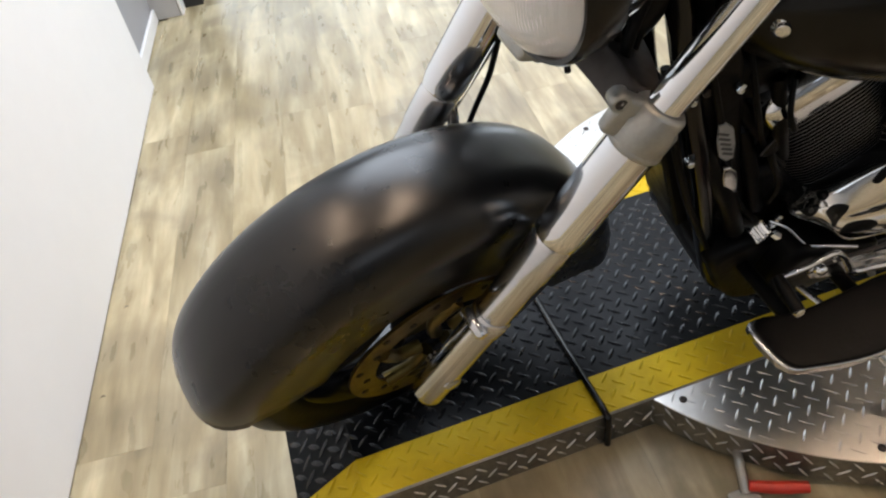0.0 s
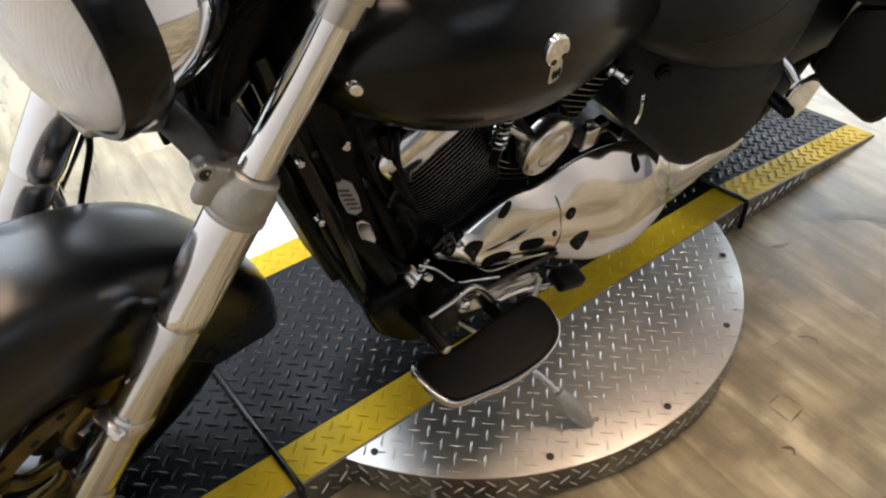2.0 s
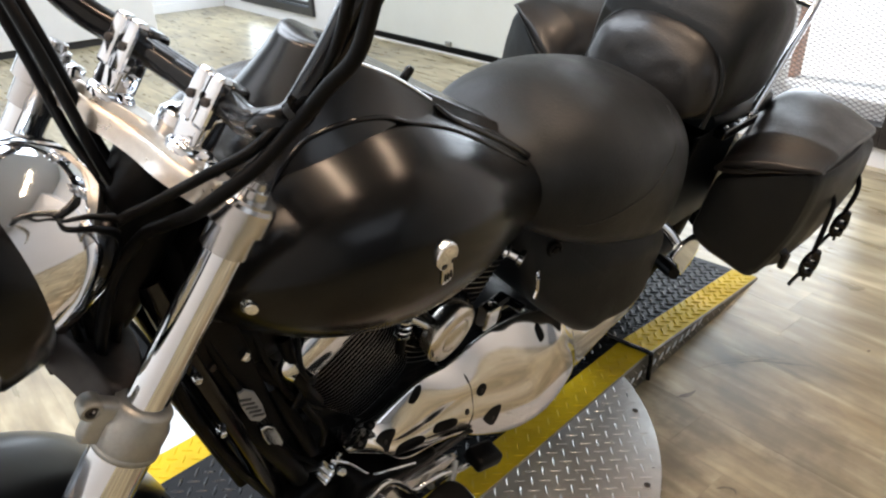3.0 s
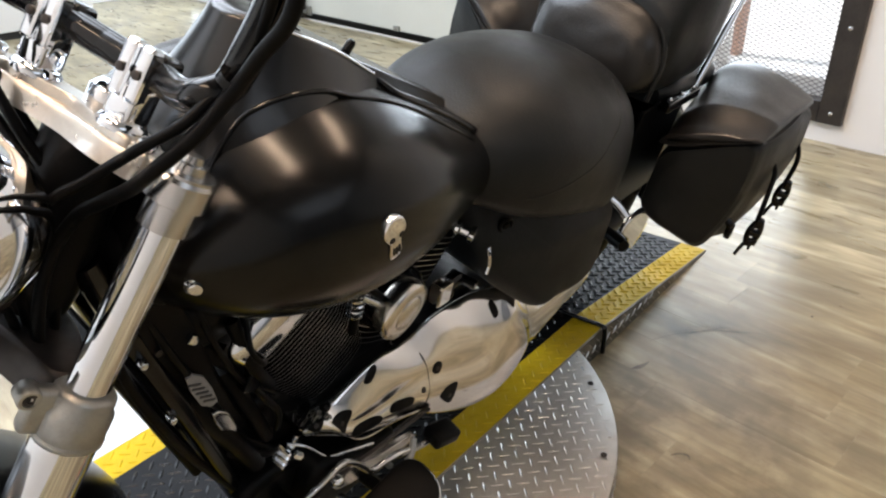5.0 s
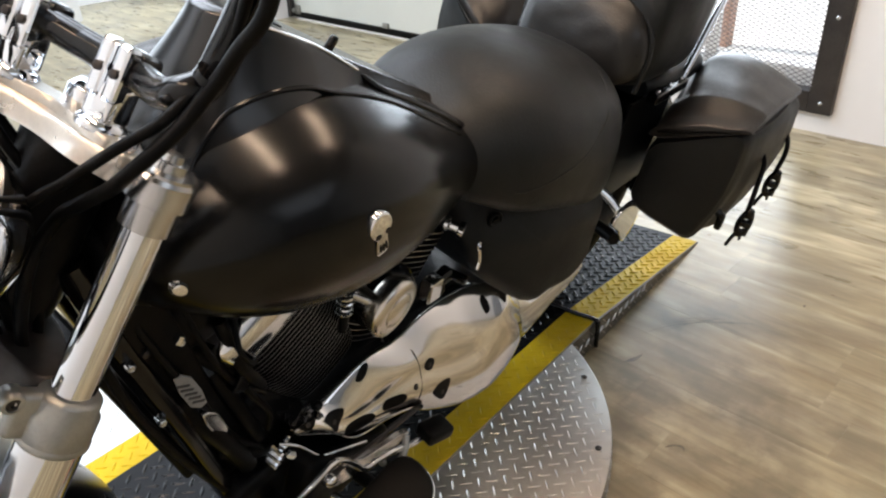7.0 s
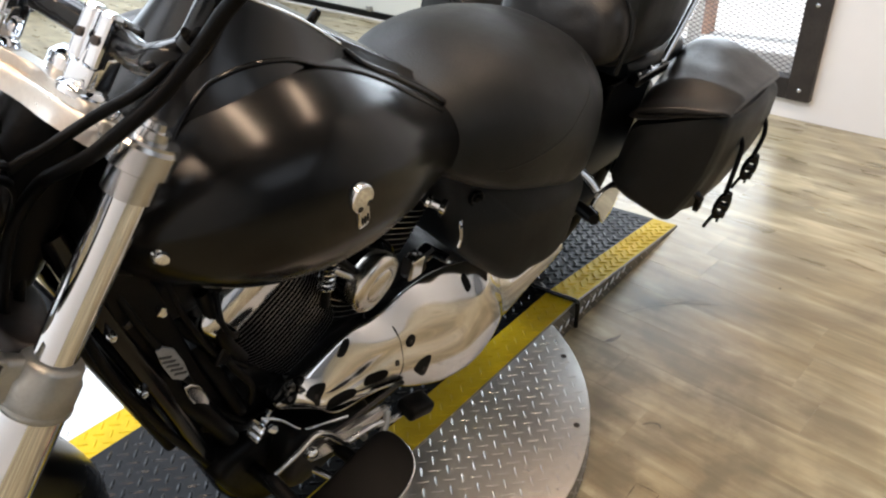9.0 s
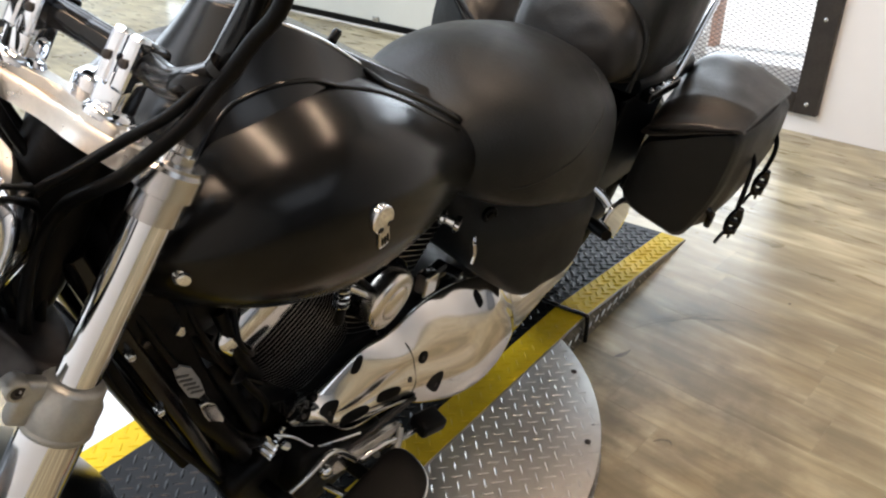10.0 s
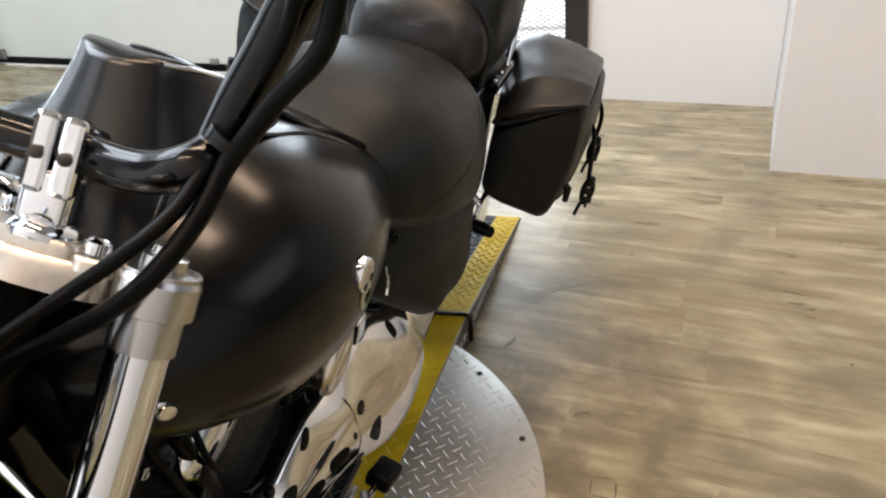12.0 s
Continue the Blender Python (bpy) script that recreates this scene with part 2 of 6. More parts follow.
# steel tinted yellow: the yellow edge's reflection is put into its colour
TINTED_STEEL = material("worn_yellow_tinted_steel", (0.13, 0.095, 0.03), 0.36, 1.0, var=0.35, scale=30, rough_var=0.1)
CONCRETE = material("outside_paving", (0.78, 0.78, 0.76), 0.8, var=0.25, scale=6, bump=0.2, bump_scale=40)
BRICK_OUT = material("outside_brick_post", (0.36, 0.20, 0.14), 0.8, var=0.4, scale=14, bump=0.3)


def glass_material(name, colour=(1, 1, 1), rough=0.0, through_light=1.0):
    m = bpy.data.materials.new(name)
    m.use_nodes = True
    b = m.node_tree.nodes["Principled BSDF"]
    b.inputs["Base Color"].default_value = (*colour, 1)
    b.inputs["Transmission Weight"].default_value = through_light
    b.inputs["Roughness"].default_value = rough
    b.inputs["IOR"].default_value = 1.45
    return m


GLASS = glass_material("clear_glass")
LENS = glass_material("fluted_lens_glass", (0.97, 0.96, 0.94), 0.04, 0.74)
ln = LENS.node_tree.nodes
wave = ln.new("ShaderNodeTexWave")
wave.inputs["Scale"].default_value, wave.inputs["Distortion"].default_value = 80.0, 0.6
wave.bands_direction = "Y"
lco = ln.new("ShaderNodeTexCoord")
LENS.node_tree.links.new(lco.outputs["Object"], wave.inputs["Vector"])
lbp = ln.new("ShaderNodeBump")
lbp.inputs["Strength"].default_value, lbp.inputs["Distance"].default_value = 0.25, 0.002
LENS.node_tree.links.new(wave.outputs["Fac"], lbp.inputs["Height"])
LENS.node_tree.links.new(lbp.outputs["Normal"], ln["Principled BSDF"].inputs["Normal"])


def glow_material(name, colour, strength):
    m = bpy.data.materials.new(name)
    m.use_nodes = True
    n, l = m.node_tree.nodes, m.node_tree.links
    n.remove(n["Principled BSDF"])
    e = n.new("ShaderNodeEmission")
    e.inputs[0].default_value = (*colour, 1)
    e.inputs[1].default_value = strength
    l.new(e.outputs[0], n["Material Output"].inputs[0])
    return m


OUTSIDE = glow_material("bright_overcast_distance", (0.95, 0.98, 1.0), 4.0)

# ---------------------------------------------------------------- shapes


def mesh_of(name, verts, faces, mat, smooth=True):
    me = bpy.data.meshes.new(name)
    me.from_pydata([tuple(v) for v in verts], [], faces)
    me.materials.append(mat)
    if smooth:
        me.polygons.foreach_set("use_smooth", [True] * len(me.polygons))
    bm = bmesh.new()
    bm.from_mesh(me)
    bmesh.ops.recalc_face_normals(bm, faces=bm.faces)
    bm.to_mesh(me)
    bm.free()
    me.update()
    return me


def part(name, vf, mat, parent=None, label="", smooth=True, m=None, sharp=None):
    """Links verts and faces as one mesh object under a thing or a part."""
    verts, faces = vf
    ob = new(name, mesh_of(name, verts, faces, mat, smooth))
    if smooth:
        ob.data.set_sharp_from_angle(angle=radians(sharp or 48))
    ob.parent = parent
    if m is not None:
        ob.matrix_basis = m
    if label:
        tagged(ob, label)
    return ob


def join(*shapes):
    verts, faces = [], []
    for v, f in shapes:
        k = len(verts)
        verts += [tuple(p) for p in v]
        faces += [tuple(i + k for i in q) for q in f]
    return verts, faces


def moved(vf, m):
    return [tuple(m @ Vector(v)) for v in vf[0]], vf[1]


def rumple(vf, amp, scale):
    """Soft unevenness of stuffed leather: every corner shifted by a smooth random field."""
    return [tuple(Vector(v) + noise.noise_vector(Vector(v) * scale) * amp + noise.noise_vector(Vector(v) * scale * 2.7) * amp * 0.35) for v in vf[0]], vf[1]


def mirrored(vf):
    return [(v[0], -v[1], v[2]) for v in vf[0]], [tuple(reversed(f)) for f in vf[1]]


def spline(pts, n):
    """Catmull-Rom through points, n steps a span."""
    p = [Vector(q) for q in pts]
    p = [2 * p[0] - p[1]] + p + [2 * p[-1] - p[-2]]
    out = []
    for i in range(1, len(p) - 2):
        for k in range(n):
            t = k / n
            a, b, c, d = p[i - 1], p[i], p[i + 1], p[i + 2]
            out.append(0.5 * (2 * b + (c - a) * t + (2 * a - 5 * b + 4 * c - d) * t * t + (3 * b - a - 3 * c + d) * t ** 3))
    return out + [p[-2]]


def closed_spline(pts, n):
    p = [Vector(q) for q in pts]
    out, N = [], len(p)
    for i in range(N):
        a, b, c, d = p[i - 1], p[i], p[(i + 1) % N], p[(i + 2) % N]
        for k in range(n):
            t = k / n
            out.append(0.5 * (2 * b + (c - a) * t + (2 * a - 5 * b + 4 * c - d) * t * t + (3 * b - a - 3 * c + d) * t ** 3))
    return out


def loft(rings, cap=True):
    """Skin over rings of equal length."""
    k = len(rings[0])
    verts = [tuple(p) for r in rings for p in r]
    faces = []
    for a in range(len(rings) - 1):
        for i in range(k):
            j = (i + 1) % k
            faces.append((a * k + i, a * k + j, (a + 1) * k + j, (a + 1) * k + i))
    if cap:
        for a in (0, len(rings) - 1):
            c = sum((Vector(p) for p in rings[a]), Vector()) / k
            verts.append(tuple(c))
            for i in range(k):
                faces.append((a * k + i, a * k + (i + 1) % k, len(verts) - 1))
    return verts, faces


def tube(pts, r, seg=12, n=6):
    """A rod bent through the points; r is one radius or one a point."""
    rad = r if isinstance(r, (list, tuple)) else [r] * len(pts)
    path = spline([(*p, q) for p, q in zip(pts, rad)], n) if len(pts) > 2 else [Vector((*p, q)) for p, q in zip(pts, rad)]
    path = [(Vector(p[:3]), p[3]) for p in path]
    rings, up = [], None
    for i, (p, q) in enumerate(path):
        d = (path[min(i + 1, len(path) - 1)][0] - path[max(i - 1, 0)][0]).normalized()
        if up is None:
            up = d.orthogonal().normalized()
        up = (up - d * up.dot(d)).normalized()
        s = d.cross(up)
        rings.append([p + q * (math.cos(2 * math.pi * a / seg) * up + math.sin(2 * math.pi * a / seg) * s) for a in range(seg)])
    return loft(rings)


def lathe(profile, base, axis, seg=40, cap=True):
    """Turns (radius, height) pairs about an axis that starts at base."""
    z = Vector(axis).normalized()
    x = z.orthogonal().normalized()
    y = z.cross(x)
    b = Vector(base)
    return loft([[b + h * z + r * (math.cos(2 * math.pi * a / seg) * x + math.sin(2 * math.pi * a / seg) * y) for a in range(seg)]
                 for r, h in profile], cap)


def block(x0, x1, y0, y1, z0, z1, bevel=0.0, seg=2):
    bm = bmesh.new()
    bmesh.ops.create_cube(bm, size=1.0)
    for v in bm.verts:
        v.co = ((x0 + x1) / 2 + v.co.x * (x1 - x0), (y0 + y1) / 2 + v.co.y * (y1 - y0), (z0 + z1) / 2 + v.co.z * (z1 - z0))
    if bevel:
        bmesh.ops.bevel(bm, geom=list(bm.edges), offset=bevel, segments=seg, affect="EDGES", profile=0.5)
    bm.verts.index_update()
    vf = [tuple(v.co) for v in bm.verts], [tuple(v.index for v in f.verts) for f in bm.faces]
    bm.free()
    return vf


def oval(cy, cz, w, up, down, p, seg=40):
    """A rounded section, in y and z: half width w, height up and down from its widest line."""
    out = []
    for i in range(seg):
        a = 2 * math.pi * i / seg
        c, s = math.cos(a), math.sin(a)
        y = math.copysign(abs(c) ** (2 / p), c) * w
        z = math.copysign(abs(s) ** (2 / p), s) * (up if s > 0 else down)
        out.append((cy + y, cz + z))
    return out


def body(rows, p=2.2, seg=40, n=5, cy=0.0):
    """A rounded body along x from rows of (x, z of the widest line, top, bottom, half width[, centre y])."""
    q = [(*r, cy) if len(r) == 5 else r for r in rows]
    fine = []
    a = [(r[0], r[1], r[2]) for r in q]
    b = [(r[3], r[4], r[5]) for r in q]
    for u, v in zip(spline(a, n), spline(b, n)):
        fine.append((u[0], u[1], u[2], v[0], v[1], v[2]))
    return loft([[(x, y, z) for y, z in oval(c, zc, max(w, 0.002), max(t - zc, 0.002), max(zc - d, 0.002), p, seg)]
                 for x, zc, t, d, w, c in fine])


def slab(outline, back, front, dome=0.0, edge=0.012, steps=5, n=4, lean=0.0):
    """A plate whose outline (x, z) is rounded over towards -y: from y = back to y = front, bulging by dome."""
    ring = closed_spline([(x, 0, z) for x, z in outline], n)
    c = sum(ring, Vector()) / len(ring)
    far = max((p - c).length for p in ring)
    rings = [[Vector((p.x, back, p.z)) for p in ring]]

    def y_at(q, s):
        return front - dome * (1 - s * s) + lean * (q.z - c.z)
    for k in range(steps + 1):
        a = math.pi / 2 * k / steps
        inset = edge * (1 - math.cos(a))
        row = []
        for p in ring:
            d = (c - p)
            q = p + d.normalized() * min(inset, d.length * 0.6)
            row.append(Vector((q.x, y_at(q, (q - c).length / far) + edge * (1 - math.sin(a)), q.z)))
        rings.append(row)
    last = rings[-1]
    for s in (0.8, 0.6, 0.4, 0.2, 0.06):
        row = []
        for p in last:
            q = Vector((c.x + (p.x - c.x) * s, 0, c.z + (p.z - c.z) * s))
            row.append(Vector((q.x, y_at(q, (q - c).length / far), q.z)))
        rings.append(row)
    return loft(rings)


def ring_torus(c, axis, R, r, seg=40, sub=10):
    z = Vector(axis).normalized()
    x = z.orthogonal().normalized()
    y = z.cross(x)
    rings = []
    for i in range(seg):
        a = 2 * math.pi * i / seg
        o = math.cos(a) * x + math.sin(a) * y
        rings.append([Vector(c) + o * (R + r * math.cos(2 * math.pi * k / sub)) + z * r * math.sin(2 * math.pi * k / sub) for k in range(sub)])
    v, f = loft(rings + [rings[0]], cap=False)
    return v, f


def thing(name, m, label, category, group=""):
    e = new(name)
    e.empty_display_size = 0.05
    e.matrix_world = m
    return tagged(e, label, category, group)


def setting(name, vf, mat, label, m=ROOM, smooth=False):
    ob = part(name, vf, mat, None, label, smooth)
    ob.matrix_world = m
    return tagged(ob, kind="structure")


# ---------------------------------------------------------------- the room
EAST, NORTH, SOUTH, WEST, TOP = 3.72, 6.75, -6.5, -0.587, 3.05

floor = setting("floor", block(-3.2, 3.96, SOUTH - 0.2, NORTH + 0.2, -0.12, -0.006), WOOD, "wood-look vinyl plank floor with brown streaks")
# unseen ceiling, mid grey so that the black paint reflects it dimly
setting("ceiling", block(-3.2, 3.96, SOUTH - 0.2, NORTH + 0.2, TOP, TOP + 0.15), CEIL, "plain grey painted ceiling")
setting("wall_east", join(
    block(EAST, EAST + 0.22, -0.84, 0.01, 0, TOP), block(EAST, EAST + 0.22, 0.01, 1.45, 0, 0.095),
    block(EAST, EAST + 0.22, 0.01, 1.45, 2.25, TOP), block(EAST, EAST + 0.22, 1.45, 1.66, 0, TOP),
    block(EAST, EAST + 0.22, 1.66, 4.46, 2.7, TOP), block(EAST, EAST + 0.22, 4.46, 4.86, 0, TOP),
    block(EAST, EAST + 0.22, 4.86, 6.28, 0, 0.10), block(EAST, EAST + 0.22, 4.86, 6.28, 2.2, TOP),
    block(EAST, EAST + 0.22, 6.28, NORTH, 0, TOP)), WALL, "white painted wall with door and window openings")
setting("wall_pier", block(3.0, EAST + 0.22, SOUTH, -0.842, 0, TOP), WALL, "white painted pier standing out from the wall")
setting("wall_north", block(-3.2, EAST + 0.22, NORTH, NORTH + 0.2, 0, TOP), WALL, "plain white painted wall")
# unseen wall closing the room; its grey keeps reflections of this end dark
setting("wall_south", block(-3.2, 3.0, SOUTH - 0.2, SOUTH, 0, TOP), GREY_WALL, "grey painted wall")
setting("wall_west", block(-0.75, WEST, SOUTH, 1.615, 0, TOP), WALL, "plain white painted wall")
setting("wall_west_recess", block(-0.95, -0.642, 1.617, 2.245, 0, TOP), GREY_WALL, "grey painted recessed wall")
setting("wall_west_rear", block(-3.2, -3.0, 1.62, NORTH, 0, TOP), WALL, "plain white painted wall")
setting("wall_recess_return", block(-3.0, -0.952, 1.617, 1.76, 0, TOP), GREY_WALL, "grey painted wall")
setting("baseboard", block(-0.640, -0.627, 1.62, 2.243, 0, 0.055, 0.003),
        TRIM, "white painted baseboard")
setting("baseboard_north", block(-3.0, EAST - 0.01, NORTH - 0.015, NORTH - 0.002, 0, 0.09, 0.003), TRIM, "white painted baseboard")

# outside: paving, a brick post and bright distance
setting("ground_outside", block(3.95, 14, -6, 12, -0.25, -0.05), CONCRETE, "pale sunlit paving outside the windows")
setting("backdrop_outside", block(14.0, 14.1, -14, 22, -0.3, 9), OUTSIDE, "bright white distance outside")

# the steel-framed window with its expanded-metal screen
window = thing("window_1", ROOM @ pose(EAST, 0.01, 0.095), "dark steel framed window with diamond mesh screen", "window")
tagged(window, kind="structure")
WW, WH = 1.44, 2.15
for nm, b in (("frame_post", block(-0.035, 0.05, 0.0, 0.105, 0, WH, 0.004)), ("frame_post", block(-0.035, 0.05, WW - 0.105, WW, 0, WH, 0.004)),
              ("frame_rail", block(-0.030, 0.05, 0.106, WW - 0.106, 0, 0.095, 0.004)),
              ("frame_rail", block(-0.030, 0.05, 0.106, WW - 0.106, WH - 0.095, WH, 0.004))):
    part(nm, b, DARK_STEEL, window, smooth=False)
for y in (0.05, WW - 0.05):
    for z in (0.05, 0.42, 0.85, 1.4, 2.0):
        part("frame_bolt", lathe([(0.011, 0), (0.010, 0.005), (0.006, 0.008)], (-0.036, y, z), (-1, 0, 0), 10), DULL_CHROME, window)


def diamond_mesh(y0, y1, z0, z1, x, pitch, slope, r):
    """Flat strands crossing to diamonds, clipped to the opening."""
    shapes = []
    step = pitch
    for sgn in (1, -1):
        c = z0 - slope * (y1 - y0) if sgn > 0 else z0
        while c < z1 + (0 if sgn > 0 else slope * (y1 - y0)):
            pts = []
            for y in (y0, y1):
                pts.append((y, c + sgn * slope * (y - y0)))
            (ya, za), (yb, zb) = pts
            if za > zb:
                (ya, za), (yb, zb) = (yb, zb), (ya, za)
            lo, hi = max(za, z0), min(zb, z1)
            if hi - lo > 0.004:
                fa, fb = (lo - za) / (zb - za), (hi - za) / (zb - za)
                a = Vector((x + (0.001 if sgn > 0 else -0.001), ya + (yb - ya) * fa, lo))
                b = Vector((x + (0.001 if sgn > 0 else -0.001), ya + (yb - ya) * fb, hi))
                shapes.append(tube([a, b], r, 5))
            c += step
    return join(*shapes)


part("mesh_screen", diamond_mesh(0.106, WW - 0.106, 0.096, WH - 0.096, 0.03, 0.0215, 0.56, 0.0015), DARK_STEEL, window,
     "dark expanded metal diamond mesh", smooth=False)
pane = part("pane", block(0.115, 0.121, 0.002, WW - 0.002, 0.002, WH - 0.002), GLASS, window, smooth=False)
pane.visible_shadow = False
part("outer_sill", block(0.10, 0.22, 0.002, WW - 0.002, 0.002, 0.16, 0.006), TRIM, window, "pale outer window sill", smooth=False)
part("mullion", block(0.085, 0.114, 0.62, 0.68, 0.16, WH - 0.002, 0.003), TRIM, window, "pale vertical mullion", smooth=False)

post = thing("brick_post", ROOM @ pose(5.2, 1.25, -0.05), "weathered red-brown brick post standing on the paving outside", "post")
part("shaft", block(-0.05, 0.05, -0.06, 0.06, 0, 2.6, 0.01), BRICK_OUT, post, smooth=False)

# the garage door, shut, set back in its opening
garage = thing("garage_door", ROOM @ pose(EAST + 0.15, 1.66, 0.0), "pale sectional garage door, closed", "garage door")
tagged(garage, kind="structure")
GW = 2.80
for k in range(5):
    z0 = 0.055 + 0.53 * k
    part("door_panel", block(0, 0.045, 0.012, GW - 0.012, z0 + 0.002, z0 + 0.526, 0.005), DOOR_WHITE, garage, smooth=False)
part("bottom_seal", block(-0.006, 0.04, 0.012, GW - 0.012, 0.012, 0.055, 0.004), RUBBER, garage, "black rubber bottom seal", smooth=False)
# solid white strip standing in for light through the gap
part("threshold_light_strip", block(0.0, 0.03, 0.02, GW - 0.02, 0.001, 0.011), TRIM, garage, "pale light strip under the door", smooth=False)
for y in (0.06, GW - 0.07):
    part("track", block(-0.06, -0.012, y - 0.02, y + 0.02, 0.02, 2.6, 0.004), DARK_STEEL, garage, "dark steel door track", smooth=False)
    for z in (0.07, 0.585, 1.115):
        part("hinge", join(block(-0.02, -0.002, y - 0.09, y - 0.02, z - 0.03, z + 0.045, 0.004), lathe([(0.018, 0), (0.018, 0.03)], (-0.03, y - 0.05, z), (0, 1, 0), 12)),
             CAST_ALU, garage, "steel roller hinge", smooth=False)
for y in (0.75, 1.55):
    part("seal_bracket", block(-0.02, 0.0, y - 0.03, y + 0.03, 0.058, 0.095, 0.004), CAST_ALU, garage, smooth=False)
part("lift_handle", join(slab([(-0.035, 0.0), (0.0, 0.055), (0.035, 0.0), (0.0, -0.10)], 0.0, -0.012, edge=0.006),
             ), CAST_ALU, garage, "small steel lift handle", m=pose(-0.002, 1.50, 0.67, 0, 0, 90))
part("pull_cord", tube([(-0.02, 1.50, 0.69), (-0.03, 1.54, 0.80), (-0.02, 1.52, 0.95), (-0.02, 1.56, 1.1)], 0.008, 8), DARK_STEEL, garage)

# the glazed door beside it
glazed = thing("glass_door", ROOM @ pose(EAST, 4.86, 0.10), "black framed glass door, closed, bright outside", "door")
tagged(glazed, kind="structure")
for nm, b in (("door_stile", block(-0.03, 0.05, 0.0, 0.06, 0, 2.1, 0.004)), ("door_stile", block(-0.03, 0.05, 1.36, 1.42, 0, 2.1, 0.004)),
              ("door_rail", block(-0.028, 0.05, 0.061, 1.359, 0, 0.07, 0.004)), ("door_rail", block(-0.028, 0.05, 0.061, 1.359, 2.03, 2.1, 0.004)),
              ("inner_frame", join(block(0.0, 0.045, 0.075, 0.10, 0.085, 2.0), block(0.0, 0.045, 1.32, 1.345, 0.085, 2.0),
                                   block(0.0, 0.045, 0.101, 1.319, 0.085, 0.11)))):
    part(nm, b, BLACK_ALU, glazed, smooth=False)
gp = part("pane", block(0.02, 0.026, 0.061, 1.359, 0.071, 2.029), GLASS, glazed, smooth=False)
gp.visible_shadow = False
part("lock_box", block(-0.09, -0.031, 0.02, 0.17, 0.60, 0.74, 0.006), BLACK_ALU, glazed, "black lock box", smooth=False)
part("outer_sill", block(0.06, 0.218, 0.002, 1.41, 0.002, 0.08, 0.004), TRIM, glazed, "pale door sill", smooth=False)

# the far corner: a white counter and a dark stocked shelf
counter = thing("counter", ROOM @ pose(1.2, 5.55, 0), "white painted counter standing on the floor", "counter")
part("body", block(0, 1.35, 0, 0.62, 0.06, 0.86, 0.006), TRIM, counter, smooth=False)
part("plinth", block(0.03, 1.32, 0.03, 0.6, 0, 0.06), BLACK_ALU, counter, "dark plinth", smooth=False)
part("top", block(-0.02, 1.37, -0.03, 0.64, 0.86, 0.90, 0.006), TRIM, counter, smooth=False)
# no recess is cut here: a black sheet gives its darkness
part("recess_sheet", block(0.55, 0.90, -0.006, 0.0, 0.45, 0.75, 0.002), BLACK_ALU, counter, "black sheet in place of a recess in the counter front", smooth=False)

shelf = thing("display_shelf", ROOM @ pose(-0.2, 5.6, 0), "black display shelf stacked with dark goods", "shelf")
for z in (0.05, 0.45, 0.85):
    part("board", block(0, 1.2, 0, 0.45, z, z + 0.03, 0.003), BLACK_ALU, shelf, smooth=False)
for x in (0, 1.17):
    part("upright", block(x, x + 0.03, 0, 0.45, 0, 1.4, 0.003), BLACK_ALU, shelf, smooth=False)
rng = random.Random(4)
for k in range(8):
    x, z = 0.06 + 0.14 * k, 0.081 + 0.4 * (k % 2)
    bx = thing("folded_garment", ROOM @ pose(-0.2 + x, 5.63, z), "dark folded garment lying on a shelf" if k % 3 else "white folded garment lying on a shelf", "garment", "stacked goods")
    part("cloth", block(0, 0.12, 0, 0.3, 0, 0.05 + 0.05 * rng.random(), 0.015, 3), (SATIN if k % 3 else TRIM), bx)

# a white cabinet with a dark foot past the end of the near wall
cab = thing("cabinet", ROOM @ pose(-1.3, 2.25, 0), "grey cabinet with white edge and dark end panel", "cabinet")
part("body", block(0, 0.772, 0, 0.07, 0.0, 1.0, 0.003), GREY_CAB, cab, smooth=False)
part("white_edge", block(0.774, 0.786, -0.002, 0.072, 0.0, 1.0, 0.002), TRIM, cab, "white edge strip", smooth=False)
part("side_panel", block(0.02, 0.868, 0.075, 0.285, 0.0, 1.0, 0.004), BLACK_ALU, cab, "dark end panel", smooth=False)
part("wood_edge", block(0.870, 0.888, 0.200, 0.370, 0.0, 1.0, 0.003), PALE_WOOD, cab, "pale wooden edge strip", smooth=False)
part("top", block(-0.01, 0.89, -0.005, 0.375, 1.001, 1.03, 0.004), TRIM, cab, smooth=False)

# ---------------------------------------------------------------- the display platform with its turntable
H = 0.081
plat = thing("display_platform", pose(0, 0, 0), "black tread-plate platform with yellow painted edges, ramped ends", "platform")
X0, XA, XB, X1, IN, OUT = -0.168, -0.045, 1.67, 2.395, 0.217, 0.300


def deck_z(x):
    if x < XA:
        return H * max(0.0, (x - X0) / (XA - X0)) + 0.004
    if x > XB:
        return H * max(0.0, (X1 - x) / (X1 - XB)) + 0.004
    return H


def strip(y0, y1):
    xs = [X0, XA, XB, X1]
    v, f = [], []
    for x in xs:
        z = deck_z(x)
        v += [(x, y0, z), (x, y1, z), (x, y1, 0.001), (x, y0, 0.001)]
    for i in range(3):
        a = 4 * i
        for k in range(4):
            f.append((a + k, a + (k + 1) % 4, a + 4 + (k + 1) % 4, a + 4 + k))
    f += [(0, 1, 2, 3), (12, 13, 14, 15)]
    return v, f


